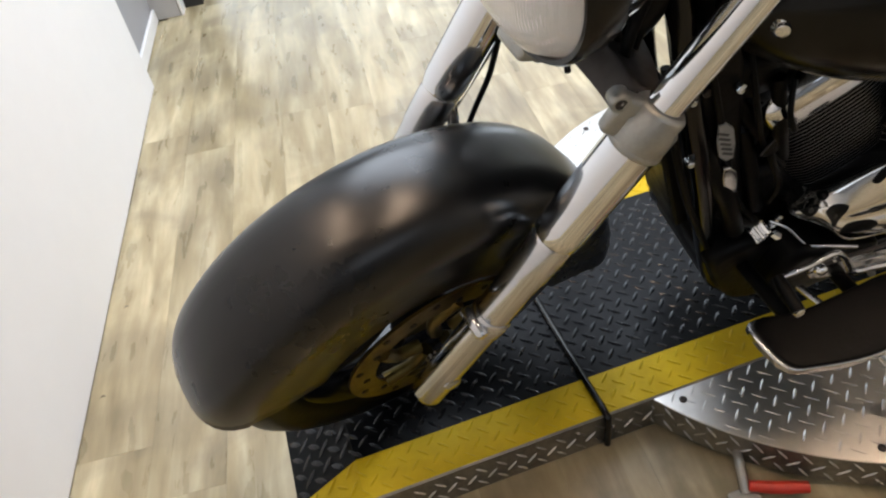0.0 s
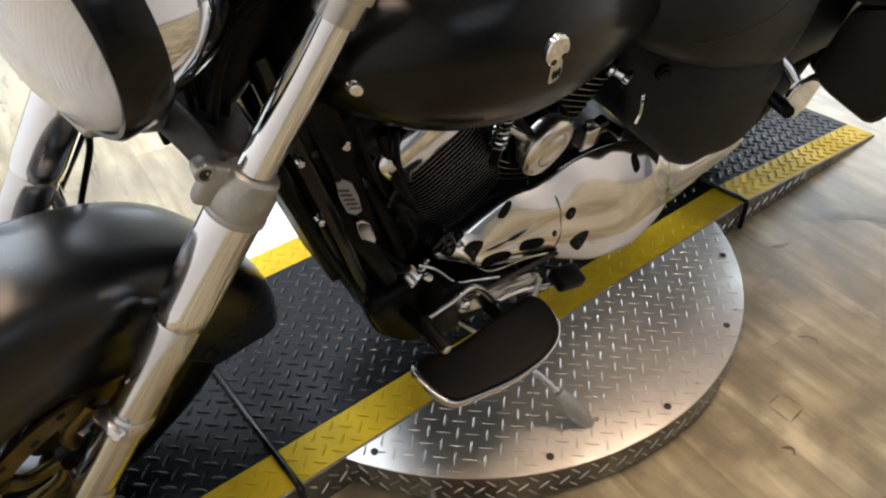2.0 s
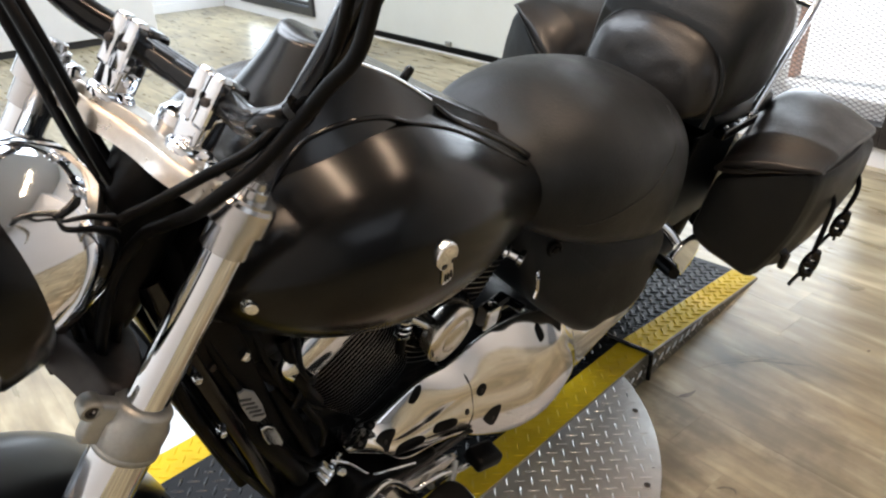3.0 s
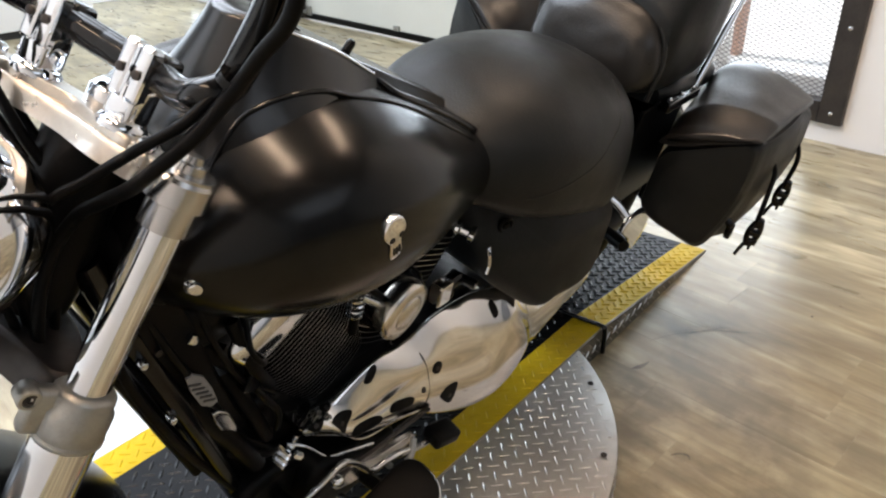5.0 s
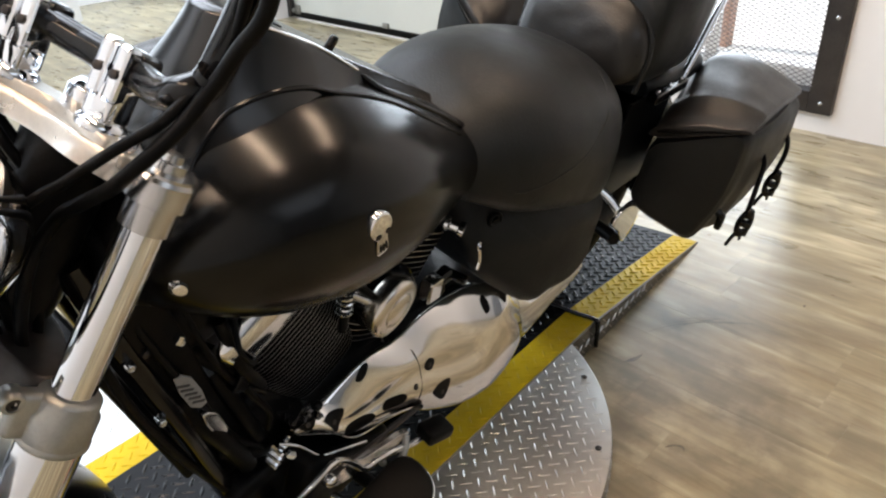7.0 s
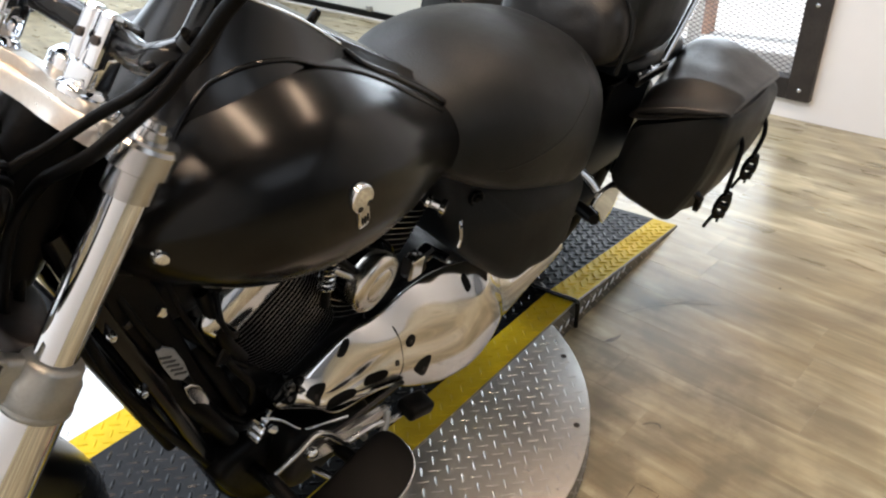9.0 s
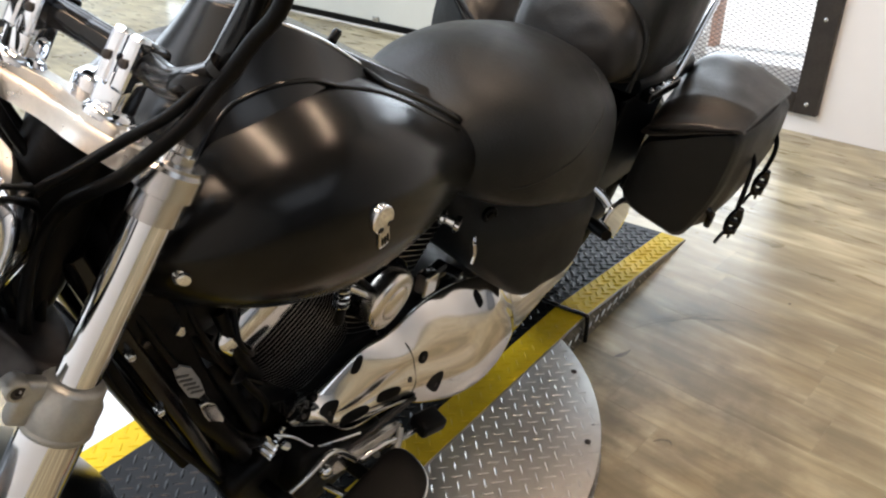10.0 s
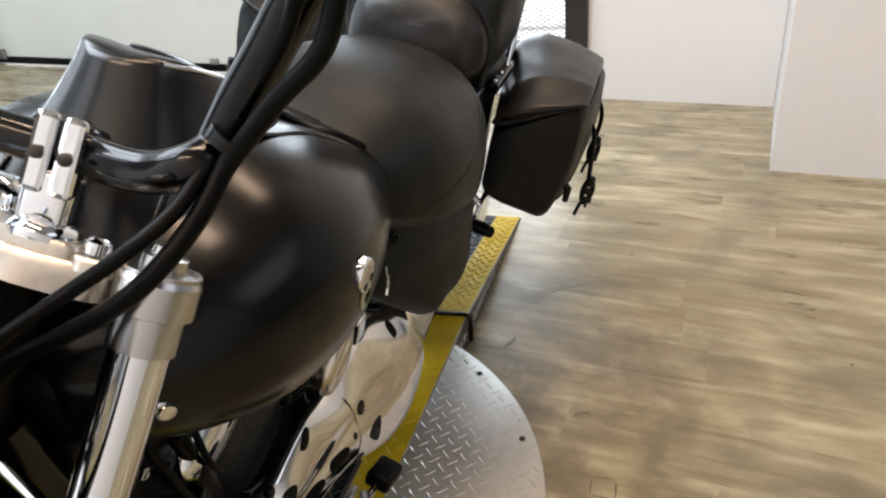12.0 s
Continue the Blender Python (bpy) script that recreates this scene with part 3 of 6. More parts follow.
def treads(rows, place, length=0.031, width=0.0046, height=0.0016):
    """Raised lozenges at (u, v, turn), laid on a surface by place(u, v, h)."""
    v, f = [], []
    for u, w, turn in rows:
        c, s = math.cos(turn), math.sin(turn)
        k = len(v)
        for a, b, h in ((-0.5, 0, 0), (-0.2, 0.5, 0), (0.2, 0.5, 0), (0.5, 0, 0), (0.2, -0.5, 0), (-0.2, -0.5, 0), (-0.27, 0, 1), (0.27, 0, 1)):
            p, q = a * length, b * width
            v.append(place(u + p * c - q * s, w + p * s + q * c, h * height))
        f += [(k, k + 1, k + 6), (k + 1, k + 2, k + 7, k + 6), (k + 2, k + 3, k + 7), (k + 3, k + 4, k + 7), (k + 4, k + 5, k + 6, k + 7), (k + 5, k, k + 6)]
    return v, f


def grid(u0, u1, v0, v1, pitch, keep=lambda u, v: True):
    """Tread places on a lattice that stands at 45 degrees, lying and standing in turn."""
    rows, q = [], pitch / math.sqrt(2)
    n = int((u1 - u0 + v1 - v0) / q) + 2
    for i in range(-n, n):
        for j in range(-n, n):
            u, v = u0 + (i + j) * q, v0 + (i - j) * q
            if u0 <= u <= u1 and v0 <= v <= v1 and keep(u, v):
                rows.append((u, v, radians(45 if (i + j) % 2 else -45)))
    return rows


def on_deck(u, v, h):
    return (u, v, deck_z(u) + h - 0.0003)


PITCH = 0.0265
part("deck", strip(-IN, IN), DECK, plat, "black painted deck", smooth=False)
part("yellow_edge", strip(-OUT, -IN), YELLOW, plat, "scuffed yellow safety edge", smooth=False)
part("yellow_edge", strip(IN, OUT), YELLOW, plat, "scuffed yellow safety edge", smooth=False)
e = 0.014
tagged(part("deck_treads", treads(grid(X0 + e, X1 - 0.03, -IN + e, IN - e, PITCH), on_deck, 0.036, 0.0092, 0.0022), DECK_TREAD, plat), kind="stuff")
for y0, y1 in ((-OUT + e, -IN - 0.008), (IN + 0.012, OUT - e)):
    tagged(part("edge_treads", treads(grid(X0 + e, X1 - 0.03, y0, y1, PITCH), on_deck, 0.031, 0.0062, 0.0024), YELLOW, plat), kind="stuff")
for sgn in (-1, 1):
    y = sgn * OUT
    v, f = [], []
    for x in (X0, XA, XB, X1):
        v += [(x, y + sgn * 0.0005, 0.0), (x, y + sgn * 0.0005, deck_z(x)), (x, y + sgn * 0.004, deck_z(x) - 0.002), (x, y + sgn * 0.004, 0.0)]
    for i in range(3):
        for k in range(4):
            f.append((4 * i + k, 4 * i + (k + 1) % 4, 4 * i + 4 + (k + 1) % 4, 4 * i + 4 + k))
    part("side_skirt", (v, f), SHADED_PLATE, plat, "bare aluminium tread-plate skirt, its shade in the colour", smooth=False)
    tagged(part("skirt_treads", treads(grid(X0 + 0.1, X1 - 0.06, 0.016, H - 0.011, PITCH, lambda u, w: w < deck_z(u) - 0.013),
           lambda u, w, h: (u, y + sgn * (0.0038 + 1.5 * h), w)), PLATE_TREAD, plat), kind="stuff")

disc = thing("turntable", pose(1.02, 0.0, 0), "bare aluminium tread-plate turntable under the platform", "turntable")
RD = 0.616
part("plate", lathe([(RD - 0.0005, H - 0.006), (RD - 0.0005, H - 0.0042), (RD - 0.0015, H - 0.0025), (RD - 0.004, H - 0.002)], (0, 0, 0), (0, 0, 1), 160), PLATE, disc, sharp=35)
part("side_band", lathe([(RD - 0.004, 0.012), (RD, 0.014), (RD, H - 0.004), (RD - 0.002, H - 0.004)], (0, 0, 0), (0, 0, 1), 160, False), SHADED_PLATE, disc, "grimy tread-plate side band, its shade in the colour", sharp=35)
part("foot_ring", lathe([(RD - 0.03, 0.0), (RD - 0.03, 0.0125)], (0, 0, 0), (0, 0, 1), 96), RUBBER, disc, "dark rubber foot ring")
tagged(part("plate_treads", treads(grid(-0.5947, 0.6, -0.5942, 0.6, PITCH, lambda u, w: u * u + w * w < 0.603 ** 2 and abs(w) > OUT + 0.013),
       lambda u, w, h: (u, w, H - 0.0022 + h)), PLATE_TREAD, disc), kind="stuff")
tagged(part("rim_treads", treads(grid(0, 2 * math.pi * RD - 0.03, 0.025, H - 0.013, PITCH),
       lambda u, w, h: ((RD + 1.5 * h - 0.0003) * math.cos(u / RD), (RD + 1.5 * h - 0.0003) * math.sin(u / RD), w)), PLATE_TREAD, disc), kind="stuff")
for deg_ in (-146.4, -116.1, -91.4, -65.0, -42.0, 42, 65, 91, 116, 146):
    x, y = 0.588 * math.cos(radians(deg_)), 0.588 * math.sin(radians(deg_))
    part("screw", lathe([(0.007, 0), (0.007, 0.002), (0.0035, 0.004), (0.003, 0.002)], (x, y, H - 0.002), (0, 0, 1), 12), DARK_STEEL, disc)
lever = thing("locking_lever", pose(0.562, -0.436, 0), "steel locking lever with a red vinyl grip, on the floor", "lever")
part("post", tube([(0.02, 0.02, 0.03), (0.0, -0.02, 0.034), (-0.008, -0.05, 0.012)], 0.008, 10), CAST_ALU, lever)
part("foot", block(-0.035, 0.012, -0.07, -0.04, 0.001, 0.012, 0.003), CAST_ALU, lever, smooth=False)
part("grip", tube([(0.0, -0.045, 0.02), (0.04, -0.065, 0.021), (0.085, -0.082, 0.02)], [0.009, 0.011, 0.010], 12), RED, lever, "red vinyl grip")


def tie_strap(x):
    s = thing("tie_down_strap", pose(x, 0, 0), "black tie-down strap pulled over the platform edge", "strap", "tie-down straps")
    z = H + 0.005
    part("webbing", tube([(0, -0.312, 0.006), (0, -0.313, z - 0.012), (0, -0.300, z + 0.003), (0, -0.2, z), (0, 0.2, z), (0, 0.300, z + 0.003), (0, 0.313, z - 0.012),
                          (0, 0.312, 0.006)], 0.0065, 8, 4), GLOSS_BLACK, s)


tie_strap(0.392)
tie_strap(1.672)

# ---------------------------------------------------------------- the motorcycle, leaning on its side stand
bike = thing("motorcycle", pose(0, -0.07, H, 16, 0, 0), "satin black cruiser motorcycle leaning on its side stand", "motorcycle")

# steering: axis k, forward f and left l, the bars turned a little to the left
RAKE, TURN = radians(29.4), radians(14)
K = Vector((math.sin(RAKE), 0, math.cos(RAKE)))
F0, L0 = Vector((-math.cos(RAKE), 0, math.sin(RAKE))), Vector((0, -1, 0))
F = math.cos(TURN) * F0 + math.sin(TURN) * L0
L = math.cos(TURN) * L0 - math.sin(TURN) * F0
HEAD = Vector((0.112, 0, 0.231))
FWD, UP = (math.cos(RAKE) * F - math.sin(RAKE) * K), (math.sin(RAKE) * F + math.cos(RAKE) * K)


def st(f, l, u):
    return HEAD + f * F + l * L + u * K


STEER = Matrix(((F.x, L.x, K.x, HEAD.x), (F.y, L.y, K.y, HEAD.y), (F.z, L.z, K.z, HEAD.z), (0, 0, 0, 1)))
LEG_F, LEG_L = 0.04, 0.133

# front wheel
AX = st(0.04, 0, 0.056) + Vector((0.012, 0, 0.006)) + 0.012 * UP
wheel = part("front_wheel", lathe([(0.045, -0.05), (0.05, -0.035), (0.035, -0.02), (0.035, 0.02), (0.05, 0.035), (0.045, 0.05)], AX, L, 32), ENGINE_BLACK, bike, "front wheel hub")
tyre = []
for i in range(73):
    a = 2 * math.pi * i / 72
    o = math.cos(a) * FWD + math.sin(a) * UP
    tyre.append([AX + o * (0.258 + 0.057 * math.copysign(abs(math.cos(b)) ** 0.8, math.cos(b))) + L * 0.066 * math.sin(b)
                 for b in [2 * math.pi * k / 20 for k in range(20)]])
part("tyre", loft(tyre, cap=False), RUBBER, wheel, "black rubber tyre")
part("rim", join(lathe([(0.205, -0.05), (0.215, -0.055), (0.205, -0.04), (0.195, 0), (0.205, 0.04), (0.215, 0.055), (0.205, 0.05), (0.19, 0.0), (0.205, -0.05)], AX, L, 64, False)), GLOSS_BLACK, wheel)
for k in range(9):
    a = 2 * math.pi * k / 9
    o = math.cos(a) * FWD + math.sin(a) * UP
    part("spoke", tube([AX + o * 0.04, AX + o * 0.12 + L * 0.012, AX + o * 0.20], [0.012, 0.009, 0.012], 8, 3), ENGINE_BLACK, wheel)
rotor_c = AX + 0.085 * L
part("brake_rotor", join(lathe([(0.105, 0), (0.148, 0), (0.148, 0.005), (0.105, 0.005), (0.105, 0)], rotor_c, L, 72, False)), TINTED_STEEL, wheel, "worn steel brake rotor, yellow reflection in its colour")
for k in range(5):
    a = 2 * math.pi * k / 5 + 0.3
    o = math.cos(a) * FWD + math.sin(a) * UP
    o2 = math.cos(a + 0.35) * FWD + math.sin(a + 0.35) * UP
    part("rotor_arm", tube([rotor_c + o * 0.03, rotor_c + o * 0.07, rotor_c + o2 * 0.11], [0.012, 0.010, 0.013], 8, 3), TINTED_STEEL, wheel)
for k in range(20):
    a = 2 * math.pi * k / 20
    o = math.cos(a) * FWD + math.sin(a) * UP
    part("rotor_hole", lathe([(0.006, 0), (0.0055, 0.0012)], rotor_c + o * (0.120 + 0.014 * (k % 2)) + L * 0.005, L, 8), ENGINE_BLACK, wheel)


def fender_shell(c, fwd, up, side, r, w, a0, a1, skirt, flare=0.0, n=56):
    """A bowed mudguard round a wheel: crown radius r, half width w, skirts down to r - skirt."""
    prof = []
    for k in range(17):
        b = math.pi * (k / 16 - 0.5)
        prof.append((w * math.copysign(abs(math.sin(b)) ** 0.72, b), r - skirt * 0.42 * (1 - abs(math.cos(b)) ** 0.8)))
    prof = [(-w * 0.955, r - skirt), (-w * 0.965, r - skirt * 0.72), (-w * 0.972, r - skirt * 0.50)] + prof + [(w * 0.972, r - skirt * 0.50), (w * 0.965, r - skirt * 0.72), (w * 0.955, r - skirt)]
    rings = []
    for i in range(n + 1):
        t = i / n
        a = a0 + (a1 - a0) * t
        o = math.cos(a) * fwd + math.sin(a) * up
        edge = min(t, 1 - t) * n
        tuck = 0.0 if edge > 5 else (1 - edge / 5) ** 2 * (1.0 if t < 0.5 else 0.12)
        tail = flare * max(0.0, (a - radians(150)) / radians(42)) ** 1.5
        outer, inner = [], []
        for y, q in prof:
            side_part = min(1.0, max(0.0, (r - 0.3 * skirt - q) / (0.7 * skirt)))
            q2 = q + tuck * side_part * skirt * 0.40
            outer.append(c + o * (q2 + tail - 0.006 * tuck) + side * y * (1 - 0.06 * tuck))
            inner.append(c + o * (q2 + tail - 0.006) + side * y * 0.965)
        rings.append(outer + inner[::-1])
    return loft(rings)


fender = part("front_fender", fender_shell(AX + 0.020 * FWD - 0.028 * UP, FWD, UP, L, 0.350, 0.088, radians(20), radians(193), 0.165, 0.065), FENDER_BLACK, bike, "satin black front fender")

# fork: a leg each side, clamps, top yoke
for s, nm in ((1, "fork_leg"), (-1, "fork_leg")):
    b = st(LEG_F, s * LEG_L, 0)
    leg = part(nm, lathe([(0.012, -0.012), (0.024, -0.008), (0.027, 0.0), (0.027, 0.30), (0.0285, 0.315), (0.0285, 0.37), (0.026, 0.375)], b, K, 40), DULL_CHROME, bike, "chrome fork slider")
    part("sleeve", lathe([(0.028, 0.376), (0.031, 0.38), (0.0315, 0.40), (0.0315, 0.538)], b, K, 40), CHROME, leg, "polished chrome fork sleeve")
    part("upper_tube", lathe([(0.0205, 0.59), (0.0205, 0.80)], b, K, 32), CHROME, leg, "polished chrome fork tube")
    part("axle_clamp", join(lathe([(0.0, -0.024), (0.007, -0.024), (0.010, -0.020), (0.010, 0.020), (0.007, 0.024), (0.0, 0.024)], st(LEG_F, s * LEG_L, 0.20) + 0.028 * F, L, 20),
                            lathe([(0.0275, -0.016), (0.0295, -0.013), (0.0295, 0.013), (0.0275, 0.016)], st(LEG_F, s * LEG_L, 0.20), K, 30)), DULL_CHROME, leg)
    part("axle_nut", lathe([(0.016, -0.03), (0.016, 0.024), (0.010, 0.0285), (0.006, 0.0285)], st(LEG_F, s * LEG_L, 0.056), s * L, 20), DULL_CHROME, leg)
    part("fender_bracket", tube([st(LEG_F - 0.02, s * (LEG_L - 0.01), 0.36), st(LEG_F - 0.03, s * 0.10, 0.32), st(LEG_F - 0.03, s * 0.097, 0.26)], 0.009, 8), DULL_CHROME, leg)
    part("top_cap", lathe([(0.0210, 0.764), (0.0235, 0.765), (0.0235, 0.790), (0.0285, 0.792), (0.0285, 0.814), (0.0265, 0.818), (0.0265, 0.821), (0.0160, 0.822), (0.0155, 0.830), (0.0105, 0.831), (0.0095, 0.837), (0.004, 0.838)], b, K, 40), CAP_ALU, leg, "aluminium top cap", sharp=25)
    clamp = part("pinch_clamp", lathe([(0.0315, 0.534), (0.0330, 0.537), (0.0330, 0.566), (0.0295, 0.571), (0.0290, 0.584), (0.0255, 0.588), (0.0210, 0.589)], b, K, 40), CAST_ALU, leg, "cast aluminium pinch clamp")
    ear = Vector((LEG_F + 0.042, s * (LEG_L - 0.026), 0.577))
    web = (ear - Vector((LEG_F, s * LEG_L, 0.577)))
    turn = math.atan2(web.y, web.x)
    arm = moved(block(0.0, web.length, -0.0100, 0.0100, -0.040, 0.010, 0.007, 3), STEER @ Matrix.Translation((LEG_F, s * LEG_L, 0.577)) @ Matrix.Rotation(turn, 4, "Z"))
    lip = lathe([(0.0325, 0.533), (0.0342, 0.535), (0.0342, 0.539), (0.0325, 0.541)], b, K, 40)
    part("pinch_ear", join(arm, lip, lathe([(0.002, -0.010), (0.0095, -0.010), (0.0112, -0.008), (0.0112, 0.009), (0.0095, 0.0112), (0.007, 0.0112), (0.0065, 0.006), (0.002, 0.006)], st(*ear), s * (L + 0.5 * F), 24)), CAST_ALU, clamp)
    part("pinch_bolt", lathe([(0.0065, 0.006), (0.0065, 0.010), (0.003, 0.010), (0.003, 0.008)], st(*ear), s * (L + 0.5 * F), 12), DARK_STEEL, clamp)


def slab_st(outline, u0, u1, edge=0.008):
    """A plate with its outline in f and l, lying between two heights on the steering axis."""
    v, f = slab([(a, b) for a, b in outline], -u0, -u1, edge=edge)
    return [tuple(st(p[0], p[2], -p[1])) for p in v], f


part("lower_yoke", slab_st([(0.055, 0.105), (0.05, 0.05), (0.05, -0.05), (0.055, -0.105), (0.02, -0.11), (-0.03, -0.05), (-0.045, 0.0), (-0.03, 0.05), (0.02, 0.11)], 0.550, 0.590), DARK_STEEL, bike, "dark cast lower yoke")
yoke = part("upper_yoke", slab_st([(0.050, 0.104), (0.060, 0.090), (0.062, 0.05), (0.054, 0.0), (0.062, -0.05), (0.060, -0.090), (0.050, -0.104), (0.026, -0.104), (0.008, -0.09), (-0.025, -0.04),
                                   (-0.025, 0.04), (0.008, 0.09), (0.026, 0.104)], 0.790, 0.813, 0.010), YOKE_ALU, bike, "cast aluminium upper yoke")
part("yoke_rib", slab_st([(0.054, 0.082), (0.058, 0.066), (0.052, 0.030), (0.045, 0.0), (0.052, -0.030), (0.058, -0.066), (0.054, -0.082), (0.026, -0.080), (0.020, -0.05), (0.012, 0.0), (0.020, 0.05), (0.026, 0.080)], 0.810, 0.823, 0.006), YOKE_ALU, yoke, "raised rib of the yoke")
for sgn in (1, -1):
    part("yoke_lug", slab_st([(0.056, sgn * 0.106), (0.062, sgn * 0.094), (0.056, sgn * 0.080), (0.030, sgn * 0.078), (0.020, sgn * 0.090), (0.028, sgn * 0.106)][::sgn], 0.808, 0.819, 0.004), YOKE_ALU, yoke)
part("stem_nut", lathe([(0.024, 0.820), (0.024, 0.834), (0.016, 0.844), (0.006, 0.846)], st(-0.004, 0, 0), K, 24), CHROME, bike)
part("steering_head", lathe([(0.042, 0.60), (0.045, 0.62), (0.045, 0.78), (0.042, 0.80)], st(0, 0, 0), K, 30), ENGINE_BLACK, bike)
for a, b in ((0.048, 0.092), (0.048, -0.092)):
    part("yoke_bolt", lathe([(0.009, 0.820), (0.009, 0.828), (0.005, 0.831)], st(a, b, 0), K, 12), CHROME, bike)

# handlebar on two risers
for s in (1, -1):
    rm = STEER @ Matrix.Translation((0.036, s * 0.053, 0))
    r = part("handlebar_riser", moved(join(block(-0.014, 0.018, -0.0165, 0.0165, 0.826, 0.866, 0.007, 3), lathe([(0.023, 0.820), (0.0235, 0.824), (0.020, 0.829), (0.0165, 0.831)], (0.002, 0, 0), (0, 0, 1), 24)), rm), CHROME, bike, "polished bar riser")
    part("bar_clamp", moved(block(-0.028, 0.003, -0.0165, 0.0165, 0.860, 0.896, 0.006, 3), rm), GLOSS_BLACK, r, "black bar clamp")
    part("clamp_front", moved(join(block(0.004, 0.021, -0.0165, -0.0012, 0.848, 0.901, 0.004, 2), block(0.004, 0.021, 0.0012, 0.0165, 0.848, 0.901, 0.004, 2)), rm), CHROME, r, smooth=False)
    for dy in (-0.009, 0.009):
        part("clamp_screw", moved(lathe([(0.0045, 0), (0.0045, 0.003), (0.002, 0.004)], (0.021, dy, 0.874), (1, 0, 0), 10), rm), DARK_STEEL, r)
bar_pts = [(0.030, 0.0, 0.877), (0.034, 0.062, 0.878), (0.056, 0.108, 0.881), (0.074, 0.138, 0.893), (0.067, 0.150, 0.907)]
bar_up = [(0.541, -0.165, 1.048), (0.547, -0.170, 1.066), (0.552, -0.184, 1.099), (0.556, -0.203, 1.145), (0.562, -0.222, 1.190), (0.570, -0.250, 1.245), (0.585, -0.310, 1.285)]
part("handlebar", join(tube([st(*p) for p in bar_pts] + [Vector(p) for p in bar_up], 0.0145, 16), tube([st(p[0], -p[1], p[2]) for p in bar_pts + [(0.068, 0.157, 0.94), (0.090, 0.175, 1.0), (0.12, 0.21, 1.10), (0.15, 0.25, 1.16)]], 0.0145, 16)), GLOSS_BLACK, bike, "black handlebar")
lever_arm = part("clutch_lever", tube([(0.580, -0.312, 1.290), (0.620, -0.340, 1.305), (0.680, -0.390, 1.310), (0.725, -0.440, 1.283), (0.737, -0.488, 1.257), (0.7345, -0.527, 1.239)], [0.012, 0.012, 0.012, 0.0115, 0.009, 0.0065], 14), CAP_ALU, bike, "pale alloy clutch lever with ball end")
part("ball_end", lathe([(0.001, -0.0098), (0.007, -0.007), (0.0098, 0.0), (0.007, 0.007), (0.001, 0.0098)], (0.734, -0.534, 1.236), (0, -1, -0.4), 16), CAP_ALU, lever_arm)
up_bar = [Vector((0.570, -0.250, 1.245)), Vector((0.560, -0.216, 1.175))]
cable_a = [tuple(p + 0.020 * F - 0.006 * L) for p in up_bar[:2]] + [(0.543, -0.200, 1.120), (0.543, -0.180, 1.074), (0.535, -0.172, 1.056), (0.526, -0.166, 1.040), (0.508, -0.165, 1.027), (0.488, -0.160, 1.011), (0.463, -0.143, 0.990), (0.451, -0.118, 0.964), (0.439, -0.090, 0.935), (0.423, -0.073, 0.917), (0.40, -0.05, 0.88), (0.39, -0.035, 0.80), (0.395, -0.04, 0.70)]
cable_b = [tuple(p + 0.016 * F + 0.012 * L) for p in up_bar[:2]] + [(0.540, -0.225, 1.120), (0.535, -0.202, 1.083), (0.529, -0.186, 1.054), (0.520, -0.176, 1.033), (0.495, -0.172, 1.007), (0.466, -0.160, 0.979), (0.457, -0.135, 0.949), (0.448, -0.100, 0.917), (0.440, -0.066, 0.883), (0.415, -0.05, 0.83), (0.39, -0.06, 0.76), (0.385, -0.075, 0.68)]
part("control_cable", tube(cable_a, 0.0050, 12), RUBBER, bike, "black sheathed control cable")
part("control_cable", tube(cable_b, 0.0066, 12), RUBBER, bike, "black sheathed control cable")
for dy, dx in ((0.0, 0.0), (0.02, 0.012), (0.045, -0.004)):
    part("control_cable", tube([(0.40 + dx, 0.16 + dy, 1.12), (0.42 + dx, 0.06 + dy, 1.02), (0.438 + dx, 0.01 + dy, 0.93), (0.452 + dx, -0.02 + dy / 3, 0.87), (0.43, -0.03, 0.80), (0.40, -0.05, 0.70)], 0.0055, 10), RUBBER, bike)
part("cable_clip", lathe([(0.013, -0.004), (0.013, 0.004)], (0.530, -0.172, 1.048), (0.3, -0.4, 0.8), 16), GLOSS_BLACK, bike)
part("brake_hose", tube([st(0.06, -0.09, 0.57), st(0.045, -0.10, 0.53), st(0.037, -0.10, 0.505), st(0.015, -0.10, 0.45), st(0.005, -0.10, 0.42), st(-0.010, -0.10, 0.343), st(-0.025, -0.095, 0.29)], 0.0042, 10), RUBBER, bike, "thin black brake hose")
for a, b, c in (((0.36, 0.045, 0.93), (0.352, 0.005, 0.84), (0.372, -0.015, 0.72)), ((0.385, 0.02, 0.94), (0.372, -0.035, 0.83), (0.385, -0.04, 0.70)), ((0.345, 0.07, 0.92), (0.335, 0.03, 0.82), (0.36, 0.005, 0.68))):
    part("control_cable", tube([a, b, c], 0.0045, 8), RUBBER, bike)
part("fork_guard", moved(tube([(LEG_F - 0.03, -LEG_L, 0.33), (LEG_F - 0.034, -LEG_L, 0.47)], [0.014, 0.016], 10), STEER), GLOSS_BLACK, bike)

# headlight
HLC = st(0.178, 0.0, 0.672)
HD = (0.96 * FWD - 0.05 * UP).normalized()
shell = part("headlight", lathe([(0.004, -0.135), (0.035, -0.130), (0.065, -0.112), (0.085, -0.08), (0.094, -0.045), (0.097, -0.02), (0.098, 0.0)], HLC, HD, 48), CHROME, bike, "chrome headlight shell")
part("rim_ring", lathe([(0.098, -0.018), (0.105, -0.016), (0.108, -0.008), (0.108, 0.026), (0.104, 0.031), (0.099, 0.030), (0.097, 0.02)], HLC, HD, 56, False), SATIN, shell, "thick black headlight ring")
